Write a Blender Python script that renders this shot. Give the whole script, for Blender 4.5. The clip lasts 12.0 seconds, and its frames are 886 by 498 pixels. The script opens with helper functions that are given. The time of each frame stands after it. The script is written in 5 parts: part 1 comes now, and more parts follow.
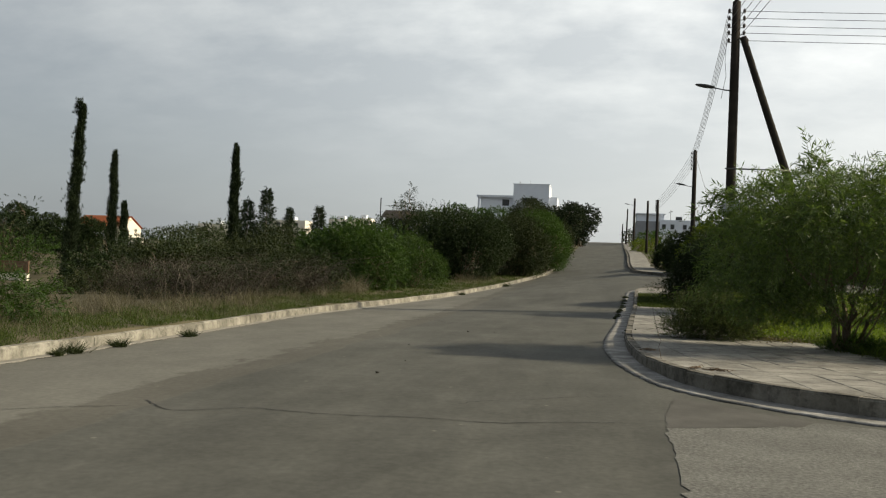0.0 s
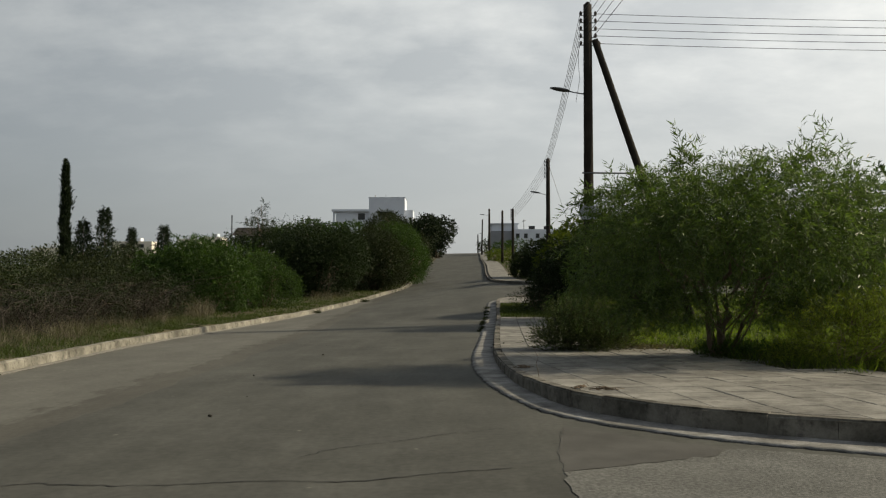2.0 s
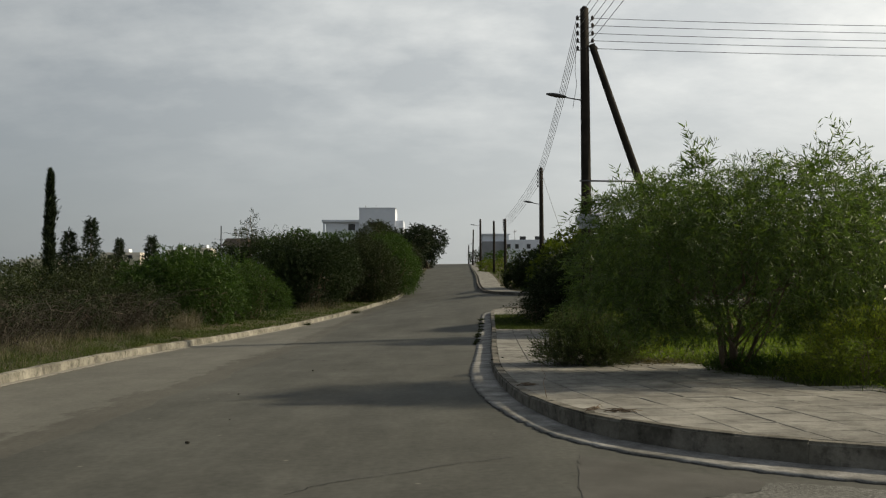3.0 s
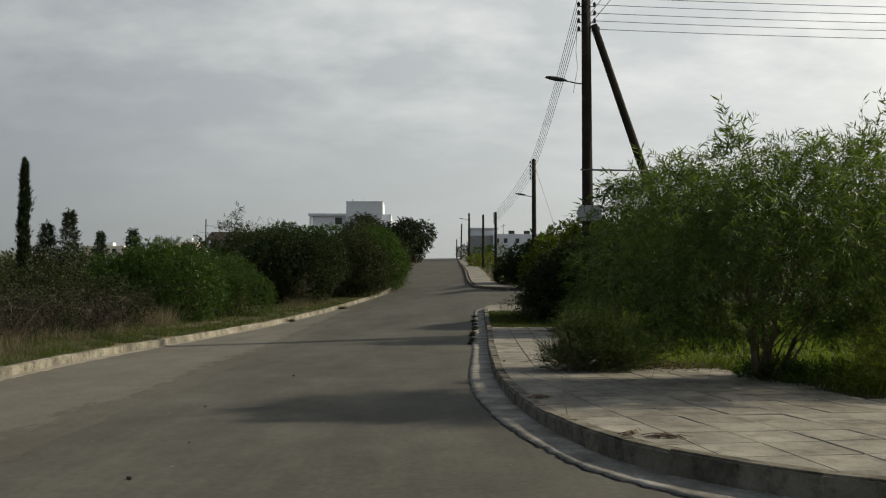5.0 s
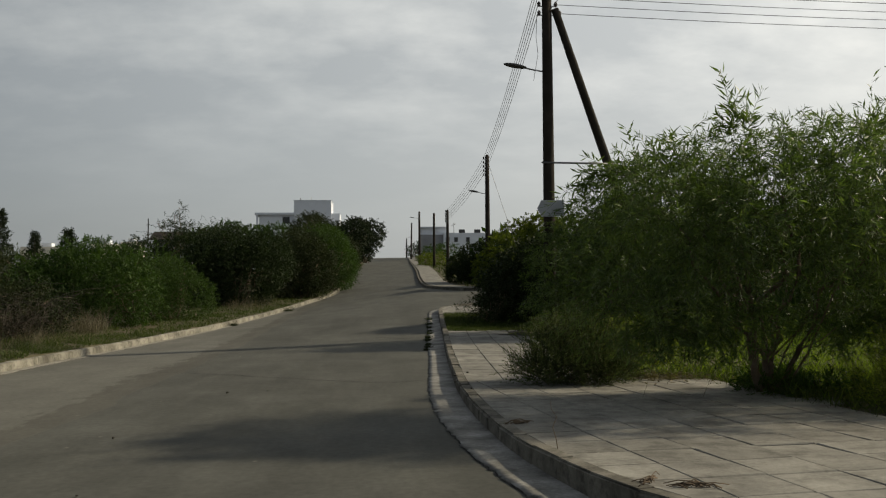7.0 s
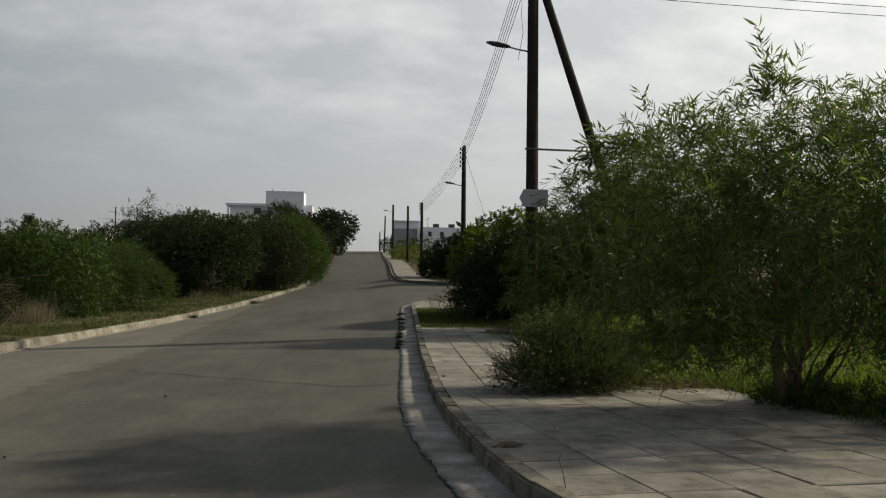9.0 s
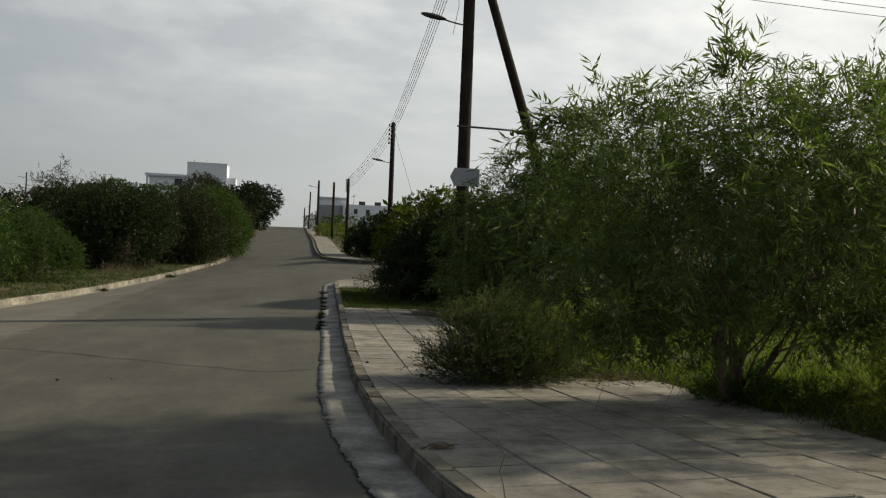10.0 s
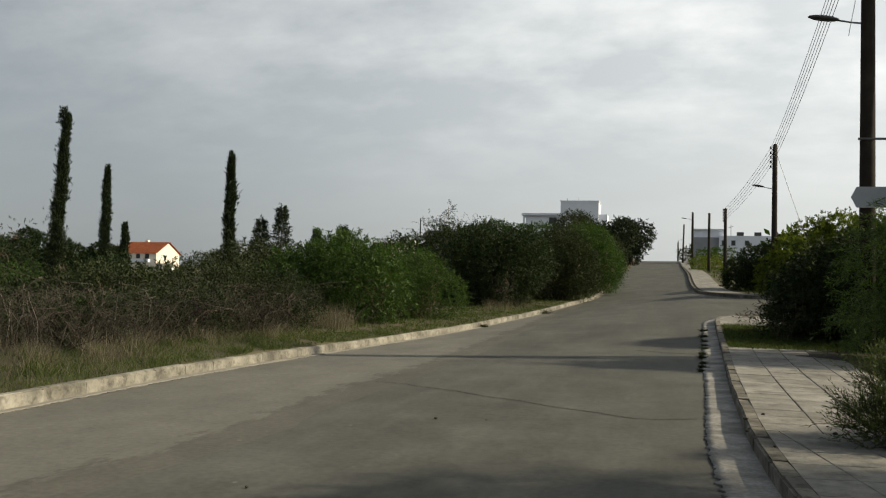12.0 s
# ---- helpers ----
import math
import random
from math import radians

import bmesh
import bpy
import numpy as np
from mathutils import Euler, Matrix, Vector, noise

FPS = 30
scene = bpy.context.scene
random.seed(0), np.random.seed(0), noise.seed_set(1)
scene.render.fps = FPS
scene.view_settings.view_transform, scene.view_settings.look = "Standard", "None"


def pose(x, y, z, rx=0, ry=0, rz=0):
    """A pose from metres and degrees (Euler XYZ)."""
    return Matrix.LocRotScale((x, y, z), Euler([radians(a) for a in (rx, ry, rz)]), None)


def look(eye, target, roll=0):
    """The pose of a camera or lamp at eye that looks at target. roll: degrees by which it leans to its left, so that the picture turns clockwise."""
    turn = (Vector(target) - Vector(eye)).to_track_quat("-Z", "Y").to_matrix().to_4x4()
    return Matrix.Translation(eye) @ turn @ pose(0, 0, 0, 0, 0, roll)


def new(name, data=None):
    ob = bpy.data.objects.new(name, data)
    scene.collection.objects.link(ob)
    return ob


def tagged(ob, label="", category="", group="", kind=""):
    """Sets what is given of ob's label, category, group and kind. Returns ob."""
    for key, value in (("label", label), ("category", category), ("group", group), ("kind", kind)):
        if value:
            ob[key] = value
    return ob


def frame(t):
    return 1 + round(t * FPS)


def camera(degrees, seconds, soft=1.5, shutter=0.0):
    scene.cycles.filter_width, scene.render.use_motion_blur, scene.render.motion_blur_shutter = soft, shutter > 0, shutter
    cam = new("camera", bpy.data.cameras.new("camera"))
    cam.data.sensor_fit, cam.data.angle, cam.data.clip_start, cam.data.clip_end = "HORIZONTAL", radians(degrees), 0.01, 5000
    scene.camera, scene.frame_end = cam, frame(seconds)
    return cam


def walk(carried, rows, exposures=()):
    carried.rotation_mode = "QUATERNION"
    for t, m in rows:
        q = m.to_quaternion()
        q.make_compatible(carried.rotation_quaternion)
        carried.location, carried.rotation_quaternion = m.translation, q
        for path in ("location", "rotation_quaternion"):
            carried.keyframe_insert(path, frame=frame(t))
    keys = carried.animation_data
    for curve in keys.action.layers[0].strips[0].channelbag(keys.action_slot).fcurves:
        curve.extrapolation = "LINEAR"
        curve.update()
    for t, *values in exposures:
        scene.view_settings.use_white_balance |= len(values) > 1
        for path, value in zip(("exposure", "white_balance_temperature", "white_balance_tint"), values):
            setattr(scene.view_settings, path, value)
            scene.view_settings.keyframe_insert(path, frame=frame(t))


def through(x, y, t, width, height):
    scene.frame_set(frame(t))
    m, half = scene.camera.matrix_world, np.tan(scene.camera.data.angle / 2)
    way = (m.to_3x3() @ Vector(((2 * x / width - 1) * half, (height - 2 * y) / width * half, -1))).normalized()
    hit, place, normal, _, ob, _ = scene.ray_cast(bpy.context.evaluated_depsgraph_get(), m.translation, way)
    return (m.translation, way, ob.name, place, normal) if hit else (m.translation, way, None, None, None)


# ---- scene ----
cam = camera(54.7, 12.0, soft=1.2)
PATH = [
    (0, (0.989, -0.343, 1.469), (0.634, 1.625, 1.508), 2.3),
    (0.5, (0.94, 0.056, 1.474), (0.687, 2.039, 1.507), 2.2),
    (1, (0.854, 0.507, 1.484), (0.698, 2.5, 1.537), 0.6),
    (1.5, (0.845, 0.957, 1.468), (0.816, 2.955, 1.539), -0.1),
    (2, (0.838, 1.376, 1.475), (0.813, 3.374, 1.554), -0.0),
    (2.5, (0.753, 1.787, 1.493), (0.73, 3.784, 1.587), -0.2),
    (3, (0.711, 2.23, 1.493), (0.709, 4.228, 1.597), -0.1),
    (5, (0.553, 3.96, 1.531), (0.581, 5.957, 1.622), 0.0),
    (5.5, (0.516, 4.396, 1.551), (0.607, 6.392, 1.637), -0.4),
    (6, (0.519, 4.883, 1.581), (0.616, 6.879, 1.657), -0.3),
    (6.5, (0.479, 5.352, 1.594), (0.576, 7.348, 1.679), -0.4),
    (7, (0.484, 5.762, 1.585), (0.63, 7.754, 1.674), -0.4),
    (9, (0.583, 7.503, 1.536), (0.791, 9.49, 1.614), 0.6),
    (9.5, (0.59, 7.886, 1.559), (0.966, 9.849, 1.613), 1.1),
    (10, (0.639, 8.296, 1.555), (1.021, 10.259, 1.589), 2.2),
    (10.5, (0.612, 8.583, 1.579), (0.836, 10.57, 1.61), 2.1),
    (11, (0.601, 8.991, 1.58), (0.637, 10.989, 1.666), 1.1),
    (11.5, (0.621, 9.167, 1.576), (0.296, 11.138, 1.663), 1.4),
    (12, (0.599, 9.223, 1.567), (0.129, 11.165, 1.655), 1.5),
]
walk(cam, [(t, look(eye, target, roll)) for t, eye, target, roll in PATH],
     [(0, 0.29, 6580, 9), (1, 0.08, 6580, 9), (1.5, -0.07, 6580, 9), (2.5, -0.09, 6580, 9), (5.0, -0.1, 6620, 9), (5.5, -0.19, 6620, 9), (7.0, -0.24, 6620, 9), (9.0, -0.12, 6620, 9), (9.5, -0.14, 6620, 9), (10.5, 0.03, 6620, 9), (11.0, 0.04, 6620, 9), (11.5, 0.21, 6620, 9), (12, 0.26, 6620, 9)])

# ---- light ----
SUN_EL, SUN_AZ = radians(30.5), radians(11.5)          # azimuth counted from +x towards +y
sun = new("sun", bpy.data.lights.new("sun", "SUN"))
sun.data.energy, sun.data.angle, sun.data.color = 5.0, radians(1.6), (1.0, 0.87, 0.65)
sun_way = Vector((math.cos(SUN_EL) * math.cos(SUN_AZ), math.cos(SUN_EL) * math.sin(SUN_AZ), math.sin(SUN_EL)))
sun.matrix_world = sun_way.to_track_quat("Z", "Y").to_matrix().to_4x4()
scene.view_settings.exposure = 0.0


class Nodes:
    """Short hand for building a node tree."""

    def __init__(self, tree):
        self.tree = tree
        tree.nodes.clear()

    def add(self, kind, links=(), operation="", data_type="", blend_type=""):
        node = self.tree.nodes.new(kind)
        if operation:
            node.operation = operation
        if data_type:
            node.data_type = data_type
        if blend_type:
            node.blend_type = blend_type
        for key, value in dict(links).items():
            socket = node.inputs[key]
            if isinstance(value, bpy.types.NodeSocket):
                self.tree.links.new(value, socket)
            else:
                socket.default_value = value
        return node

    def math(self, op, a, b=0.0):
        return self.add("ShaderNodeMath", {0: a, 1: b}, operation=op).outputs[0]

    def ramp(self, fac, stops):
        node = self.add("ShaderNodeValToRGB", {"Fac": fac})
        while len(node.color_ramp.elements) < len(stops):
            node.color_ramp.elements.new(0.5)
        for el, (at, col) in zip(node.color_ramp.elements, stops):
            el.position, el.color = at, (*col, 1) if len(col) == 3 else col
        return node.outputs[0]

    def noise(self, vec, scale, detail=4.0, rough=0.55):
        return self.add("ShaderNodeTexNoise", {"Vector": vec, "Scale": scale, "Detail": detail, "Roughness": rough}).outputs[0]

    def mix(self, fac, a, b, mode="MIX"):
        node = self.add("ShaderNodeMix", {0: fac, 6: a, 7: b}, data_type="RGBA", blend_type=mode)
        return node.outputs[2]


def grey(v):
    return (v, v, v)


world = bpy.data.worlds.new("sky")
scene.world = world
world.use_nodes = True
w = Nodes(world.node_tree)
sky = w.add("ShaderNodeTexSky")
sky.sky_type, sky.sun_disc, sky.sun_elevation, sky.sun_rotation = "NISHITA", False, SUN_EL, radians(90) - SUN_AZ
sky.air_density, sky.dust_density, sky.ozone_density, sky.altitude = 1.0, 4.0, 1.0, 50
way = w.add("ShaderNodeTexCoord").outputs["Generated"]
sep = w.add("ShaderNodeSeparateXYZ", {0: way}).outputs
height = w.math("ADD", w.math("MAXIMUM", sep[2], 0.0), 0.3)
plane = w.add("ShaderNodeCombineXYZ", {0: w.math("MULTIPLY", w.math("DIVIDE", sep[0], height), 0.85), 1: w.math("MULTIPLY", w.math("DIVIDE", sep[1], height), 1.15), 2: 0.0}).outputs[0]
big = w.noise(plane, 2.1, 7.0, 0.55)
small = w.noise(plane, 7.0, 6.0, 0.6)
cover = w.ramp(w.math("ADD", w.math("MULTIPLY", big, 0.72), w.math("MULTIPLY", small, 0.28)), [(0.43, grey(0.0)), (0.66, grey(1.0))])
cover = w.math("MULTIPLY", cover, w.ramp(sep[2], [(0.1, grey(0.1)), (0.27, grey(1.0))]))
dim = w.mix(1.0, sky.outputs[0], (0.066, 0.064, 0.064, 1), "MULTIPLY")
# thin bright cloud, brighter towards the sun
toward = w.add("ShaderNodeVectorMath", {0: way, 1: tuple(sun_way)}, operation="DOT_PRODUCT").outputs["Value"]
glow = w.ramp(w.math("ADD", w.math("MULTIPLY", toward, 0.5), 0.5), [(0.0, (0.215, 0.235, 0.25)), (0.37, (0.284, 0.31, 0.33)), (0.575, (0.505, 0.534, 0.548)), (0.76, (0.705, 0.728, 0.73)), (1.0, (1.02, 1.03, 0.99))])
veil = w.mix(0.7, dim, glow)
cloud = w.mix(1.0, glow, (1.5, 1.46, 1.41, 1), "MULTIPLY")
both = w.mix(w.math("MULTIPLY", cover, 0.64), w.mix(1.0, veil, (1.08, 1.08, 1.07, 1), "MULTIPLY"), cloud)
# thinner cloud overhead, so the zenith is darker than the hazy rim
both = w.mix(1.0, both, w.ramp(sep[2], [(0.32, grey(1.0)), (0.75, (0.36, 0.38, 0.42))]), "MULTIPLY")
w.add("ShaderNodeOutputWorld", {0: w.add("ShaderNodeBackground", {0: both, 1: 1.1}).outputs[0]})


# ---- materials ----
def material(name, stops, scale=3.0, fine=40.0, rough=0.85, bump=0.3, space="world", spread=0.0, metal=0.0, detail=6.0, fine_mix=0.35, extra=None, gloss=0.12):
    """Two scales of variation in colour, and fine relief. space: world or object. spread: how far pieces differ."""
    m = bpy.data.materials.new(name)
    m.use_nodes = True
    n = Nodes(m.node_tree)
    vec = n.add("ShaderNodeNewGeometry").outputs["Position"] if space == "world" else n.add("ShaderNodeTexCoord").outputs["Object"]
    coarse, grain = n.noise(vec, scale, detail), n.noise(vec, fine, 5.0, 0.7)
    fac = n.math("ADD", n.math("MULTIPLY", coarse, 1 - fine_mix), n.math("MULTIPLY", grain, fine_mix))
    col = n.ramp(fac, stops)
    if extra:
        col = extra(n, vec, col)
    if spread:
        rnd = n.add("ShaderNodeObjectInfo").outputs["Random"]
        col = n.mix(1.0, col, n.ramp(rnd, [(0, grey(1 - spread)), (1, grey(1 + spread))]), "MULTIPLY")
    rough_v = n.math("ADD", n.math("MULTIPLY", grain, 0.2), rough - 0.1)
    b = n.add("ShaderNodeBump", {"Strength": bump, "Distance": 0.01, "Height": fac}).outputs[0]
    p = n.add("ShaderNodeBsdfPrincipled", {"Base Color": col, "Roughness": rough_v, "Metallic": metal, "Normal": b, "Specular IOR Level": gloss})
    n.add("ShaderNodeOutputMaterial", {0: p.outputs[0]})
    return m


def leafy(name, dark, mid, light, through=0.35, rough=0.5, gloss=0.12):
    """Leaves: each one a little different, light passing through them."""
    m = bpy.data.materials.new(name)
    m.use_nodes = True
    n = Nodes(m.node_tree)
    geo = n.add("ShaderNodeNewGeometry")
    rnd, pos = geo.outputs["Random Per Island"], geo.outputs["Position"]
    patch = n.noise(pos, 0.9, 3.0)
    fac = n.math("ADD", n.math("MULTIPLY", rnd, 0.55), n.math("MULTIPLY", patch, 0.5))
    col = n.ramp(fac, [(0.12, dark), (0.5, mid), (0.92, light)])
    p = n.add("ShaderNodeBsdfPrincipled", {"Base Color": col, "Roughness": rough, "Specular IOR Level": gloss})
    tr = n.add("ShaderNodeBsdfTranslucent", {0: n.mix(1.0, col, (1.25, 1.35, 0.55, 1), "MULTIPLY")})
    both = n.add("ShaderNodeMixShader", {0: through, 1: p.outputs[0], 2: tr.outputs[0]})
    n.add("ShaderNodeOutputMaterial", {0: both.outputs[0]})
    return m


def asphalt_extra(n, vec, col):
    # an older, paler half meets the newer strip in a ragged joint; scuffs and pale spots over both
    x = n.add("ShaderNodeSeparateXYZ", {0: vec}).outputs
    broad = n.math("MULTIPLY", n.math("SUBTRACT", n.noise(vec, 0.25, 3.0), 0.5), 0.9)
    teeth = n.math("MULTIPLY", n.math("SUBTRACT", n.noise(n.add("ShaderNodeMapping", {0: vec, 3: (1.3, 0.55, 1.0)}).outputs[0], 2.2, 6.0, 0.7), 0.5), 1.5)
    edge = n.math("ADD", n.math("ADD", x[0], 3.45), broad)
    old = n.ramp(n.math("ADD", n.math("MULTIPLY", edge, 1.2), 0.5), [(0.47, grey(1.0)), (0.53, grey(0.0))])
    fringe_edge = n.math("ADD", n.math("ADD", edge, 0.65), teeth)
    fringe = n.ramp(n.math("ADD", n.math("MULTIPLY", fringe_edge, 1.2), 0.5), [(0.42, grey(0.0)), (0.6, grey(1.0))])
    col = n.mix(n.math("MULTIPLY", old, 0.8), col, (0.135, 0.133, 0.117, 1))
    col = n.mix(n.math("MULTIPLY", n.math("MULTIPLY", fringe, old), 0.7), col, (0.068, 0.065, 0.055, 1))
    stretched = n.add("ShaderNodeMapping", {0: vec, 3: (1.6, 0.22, 1.0)}).outputs[0]
    scuff = n.ramp(n.noise(stretched, 1.1, 6.0, 0.65), [(0.45, grey(0.0)), (0.8, grey(1.0))])
    col = n.mix(n.math("MULTIPLY", scuff, 0.28), col, (0.145, 0.143, 0.126, 1))
    blotch = n.ramp(n.noise(vec, 1.4, 6.0, 0.7), [(0.3, grey(0.9)), (0.7, grey(1.1))])
    col = n.mix(1.0, col, blotch, "MULTIPLY")
    wide = n.ramp(n.noise(n.add("ShaderNodeMapping", {0: vec, 3: (1.0, 0.4, 1.0)}).outputs[0], 0.55, 4.0, 0.6), [(0.32, grey(0.84)), (0.68, grey(1.14))])
    col = n.mix(1.0, col, wide, "MULTIPLY")
    fleck = n.ramp(n.noise(vec, 14, 3.0, 0.6), [(0.3, grey(0.86)), (0.7, grey(1.12))])
    col = n.mix(1.0, col, fleck, "MULTIPLY")
    # faint curved tyre marks where cars turn into the side street
    for cx, cy, radius, wide, tone in ((5.2, 3.2, 5.0, 0.16, 1.16), (5.2, 3.2, 6.5, 0.2, 0.86), (7.4, 2.0, 8.6, 0.22, 1.12), (6.0, 1.0, 8.4, 0.25, 0.88)):
        away = n.add("ShaderNodeVectorMath", {0: vec, 1: (cx, cy, 0.0)}, operation="DISTANCE").outputs["Value"]
        off = n.math("ABSOLUTE", n.math("SUBTRACT", n.math("ADD", away, n.math("MULTIPLY", n.noise(vec, 0.8, 2.0), 0.3)), radius))
        mark = n.math("MULTIPLY", n.ramp(n.math("DIVIDE", off, wide), [(0.3, grey(1.0)), (1.0, grey(0.0))]), n.ramp(n.noise(vec, 1.3, 5.0, 0.7), [(0.4, grey(0.0)), (0.62, grey(1.0))]))
        col = n.mix(mark, col, n.mix(1.0, col, (tone, tone, tone, 1), "MULTIPLY"))
    spots = n.ramp(n.add("ShaderNodeTexVoronoi", {"Vector": vec, "Scale": 1.7}).outputs["Distance"], [(0.025, grey(1.0)), (0.05, grey(0.0))])
    return n.mix(n.math("MULTIPLY", spots, 0.35), col, (0.3, 0.28, 0.24, 1))


ASPHALT = material("asphalt", [(0.25, (0.056, 0.057, 0.05)), (0.5, (0.074, 0.075, 0.067)), (0.75, (0.098, 0.099, 0.09))], 0.5, 70, 0.85, 0.35, extra=asphalt_extra)
ROUGH_ASPHALT = material("coarse_asphalt", [(0.3, (0.05, 0.05, 0.045)), (0.48, (0.112, 0.113, 0.104)), (0.7, (0.215, 0.216, 0.202))], 1.5, 32, 0.85, 1.0, fine_mix=0.75)
PATCH = material("patch_asphalt", [(0.3, (0.055, 0.054, 0.049)), (0.7, (0.105, 0.103, 0.095))], 2.0, 60, 0.85, 0.6)
CRACK = material("crack_fill", [(0.3, grey(0.02)), (0.7, grey(0.04))], 4, 50, 0.9, 0.2)
CONCRETE = material("gutter_concrete", [(0.32, (0.07, 0.068, 0.06)), (0.5, (0.19, 0.187, 0.175)), (0.68, (0.37, 0.365, 0.35))], 2.2, 25, 0.88, 0.6)
GUTTER_DULL = material("dull_gutter_concrete", [(0.3, (0.13, 0.125, 0.11)), (0.7, (0.26, 0.25, 0.22))], 1.6, 25, 0.85, 0.5)
def kerb_extra(n, vec, col):
    grime = n.ramp(n.noise(vec, 1.1, 6.0, 0.7), [(0.4, grey(0.55)), (0.54, grey(1.0)), (0.7, grey(1.08))])
    spots = n.ramp(n.noise(vec, 7.0, 5.0, 0.7), [(0.36, grey(0.6)), (0.5, grey(1.0))])
    return n.mix(1.0, n.mix(1.0, col, grime, "MULTIPLY"), spots, "MULTIPLY")


KERB_PALE = material("kerb_concrete_pale", [(0.3, (0.12, 0.112, 0.09)), (0.48, (0.232, 0.222, 0.187)), (0.7, (0.325, 0.314, 0.27))], 2.4, 22, 0.85, 0.5, spread=0.12, extra=kerb_extra)
KERB_DARK = material("kerb_concrete_dirty", [(0.3, (0.085, 0.08, 0.066)), (0.5, (0.15, 0.142, 0.12)), (0.72, (0.25, 0.235, 0.205))], 1.8, 24, 0.88, 0.6, spread=0.12, extra=kerb_extra)
def slab_extra(n, vec, col):
    stain = n.ramp(n.noise(vec, 2.6, 6.0, 0.68), [(0.36, grey(0.62)), (0.5, grey(1.0)), (0.66, grey(1.18))])
    col = n.mix(1.0, col, stain, "MULTIPLY")
    dirt = n.ramp(n.noise(vec, 9.0, 4.0, 0.7), [(0.52, grey(0.0)), (0.72, grey(1.0))])
    return n.mix(n.math("MULTIPLY", dirt, 0.4), col, (0.1, 0.09, 0.07, 1))


PAVER = material("paving_slab", [(0.28, (0.11, 0.107, 0.097)), (0.5, (0.205, 0.2, 0.18)), (0.72, (0.3, 0.292, 0.262))], 1.2, 30, 0.88, 0.6, spread=0.14, extra=slab_extra)
MORTAR = material("paving_bed", [(0.3, (0.025, 0.024, 0.019)), (0.7, (0.05, 0.047, 0.038))], 3, 40, 0.95, 0.6)
def soil_extra(n, vec, col):
    far = n.ramp(n.noise(vec, 0.12, 5.0), [(0.4, grey(0.0)), (0.6, grey(1.0))])
    return n.mix(far, col, (0.055, 0.053, 0.03, 1))
SOIL = material("soil_and_grass", [(0.3, (0.055, 0.05, 0.03)), (0.5, (0.085, 0.076, 0.048)), (0.7, (0.13, 0.112, 0.075))], 0.8, 14, 0.95, 0.8, extra=soil_extra)
WOOD_POLE = material("creosoted_wood", [(0.3, (0.016, 0.0135, 0.011)), (0.5, (0.027, 0.023, 0.019)), (0.75, (0.05, 0.043, 0.035))], 2.5, 30, 0.85, 0.5, space="object", gloss=0.1)
STEEL = material("dull_steel", [(0.3, grey(0.1)), (0.7, grey(0.2))], 5, 40, 0.5, 0.1, space="object", metal=0.7, gloss=0.5)
DARK_CAST = material("dark_casting", [(0.3, grey(0.03)), (0.7, grey(0.06))], 5, 40, 0.5, 0.1, space="object", gloss=0.5)
PORCELAIN = material("brown_porcelain", [(0.3, (0.03, 0.02, 0.015)), (0.7, (0.06, 0.04, 0.03))], 5, 40, 0.3, 0.0, space="object", gloss=0.5)
WIRE = material("weathered_wire", [(0.3, grey(0.1)), (0.7, grey(0.16))], 5, 40, 0.5, 0.0, metal=0.5)
SIGN = material("faded_sign_paint", [(0.3, (0.3, 0.32, 0.35)), (0.7, (0.38, 0.4, 0.43))], 3, 30, 0.6, 0.1, space="object")
SIGN_MARK = material("worn_sign_mark", [(0.3, grey(0.08)), (0.7, grey(0.14))], 9, 30, 0.6, 0.1, space="object")
BARK = material("bark", [(0.3, (0.07, 0.052, 0.036)), (0.5, (0.13, 0.1, 0.072)), (0.7, (0.2, 0.16, 0.12))], 6, 40, 0.9, 0.8, space="object")
DRY_TWIG = material("dry_twig", [(0.3, (0.026, 0.022, 0.017)), (0.7, (0.085, 0.074, 0.06))], 3, 20, 0.9, 0.3)
PALE_TWIG = material("bleached_twig", [(0.3, (0.07, 0.062, 0.05)), (0.7, (0.17, 0.15, 0.125))], 3, 20, 0.9, 0.3)
# white paint with the blue sky light of shaded fronts mixed into its colour
RENDER_WHITE = material("white_render_sky_tint", [(0.3, (0.57, 0.61, 0.68)), (0.7, (0.67, 0.71, 0.78))], 0.6, 6, 0.8, 0.1)
RENDER_GREY = material("grey_render", [(0.3, (0.2, 0.21, 0.23)), (0.7, (0.27, 0.28, 0.3))], 0.6, 6, 0.8, 0.1)
RENDER_CREAM = material("cream_render", [(0.3, (0.62, 0.57, 0.48)), (0.7, (0.74, 0.69, 0.6))], 0.6, 6, 0.8, 0.1)
TILE_RED = material("red_roof_tile", [(0.3, (0.3, 0.095, 0.045)), (0.5, (0.42, 0.14, 0.065)), (0.7, (0.5, 0.2, 0.1))], 1.2, 8, 0.8, 0.4)
TILE_DARK = material("dark_roof_tile", [(0.3, (0.05, 0.045, 0.045)), (0.7, (0.1, 0.09, 0.085))], 1.2, 8, 0.8, 0.4)
GLASS = material("dark_window_glass", [(0.3, grey(0.015)), (0.7, grey(0.03))], 1, 4, 0.15, 0.0, gloss=0.5)
FENCE_WOOD = material("brown_fence_wood", [(0.3, (0.12, 0.07, 0.045)), (0.7, (0.23, 0.15, 0.1))], 2, 20, 0.8, 0.4, space="object", spread=0.15)

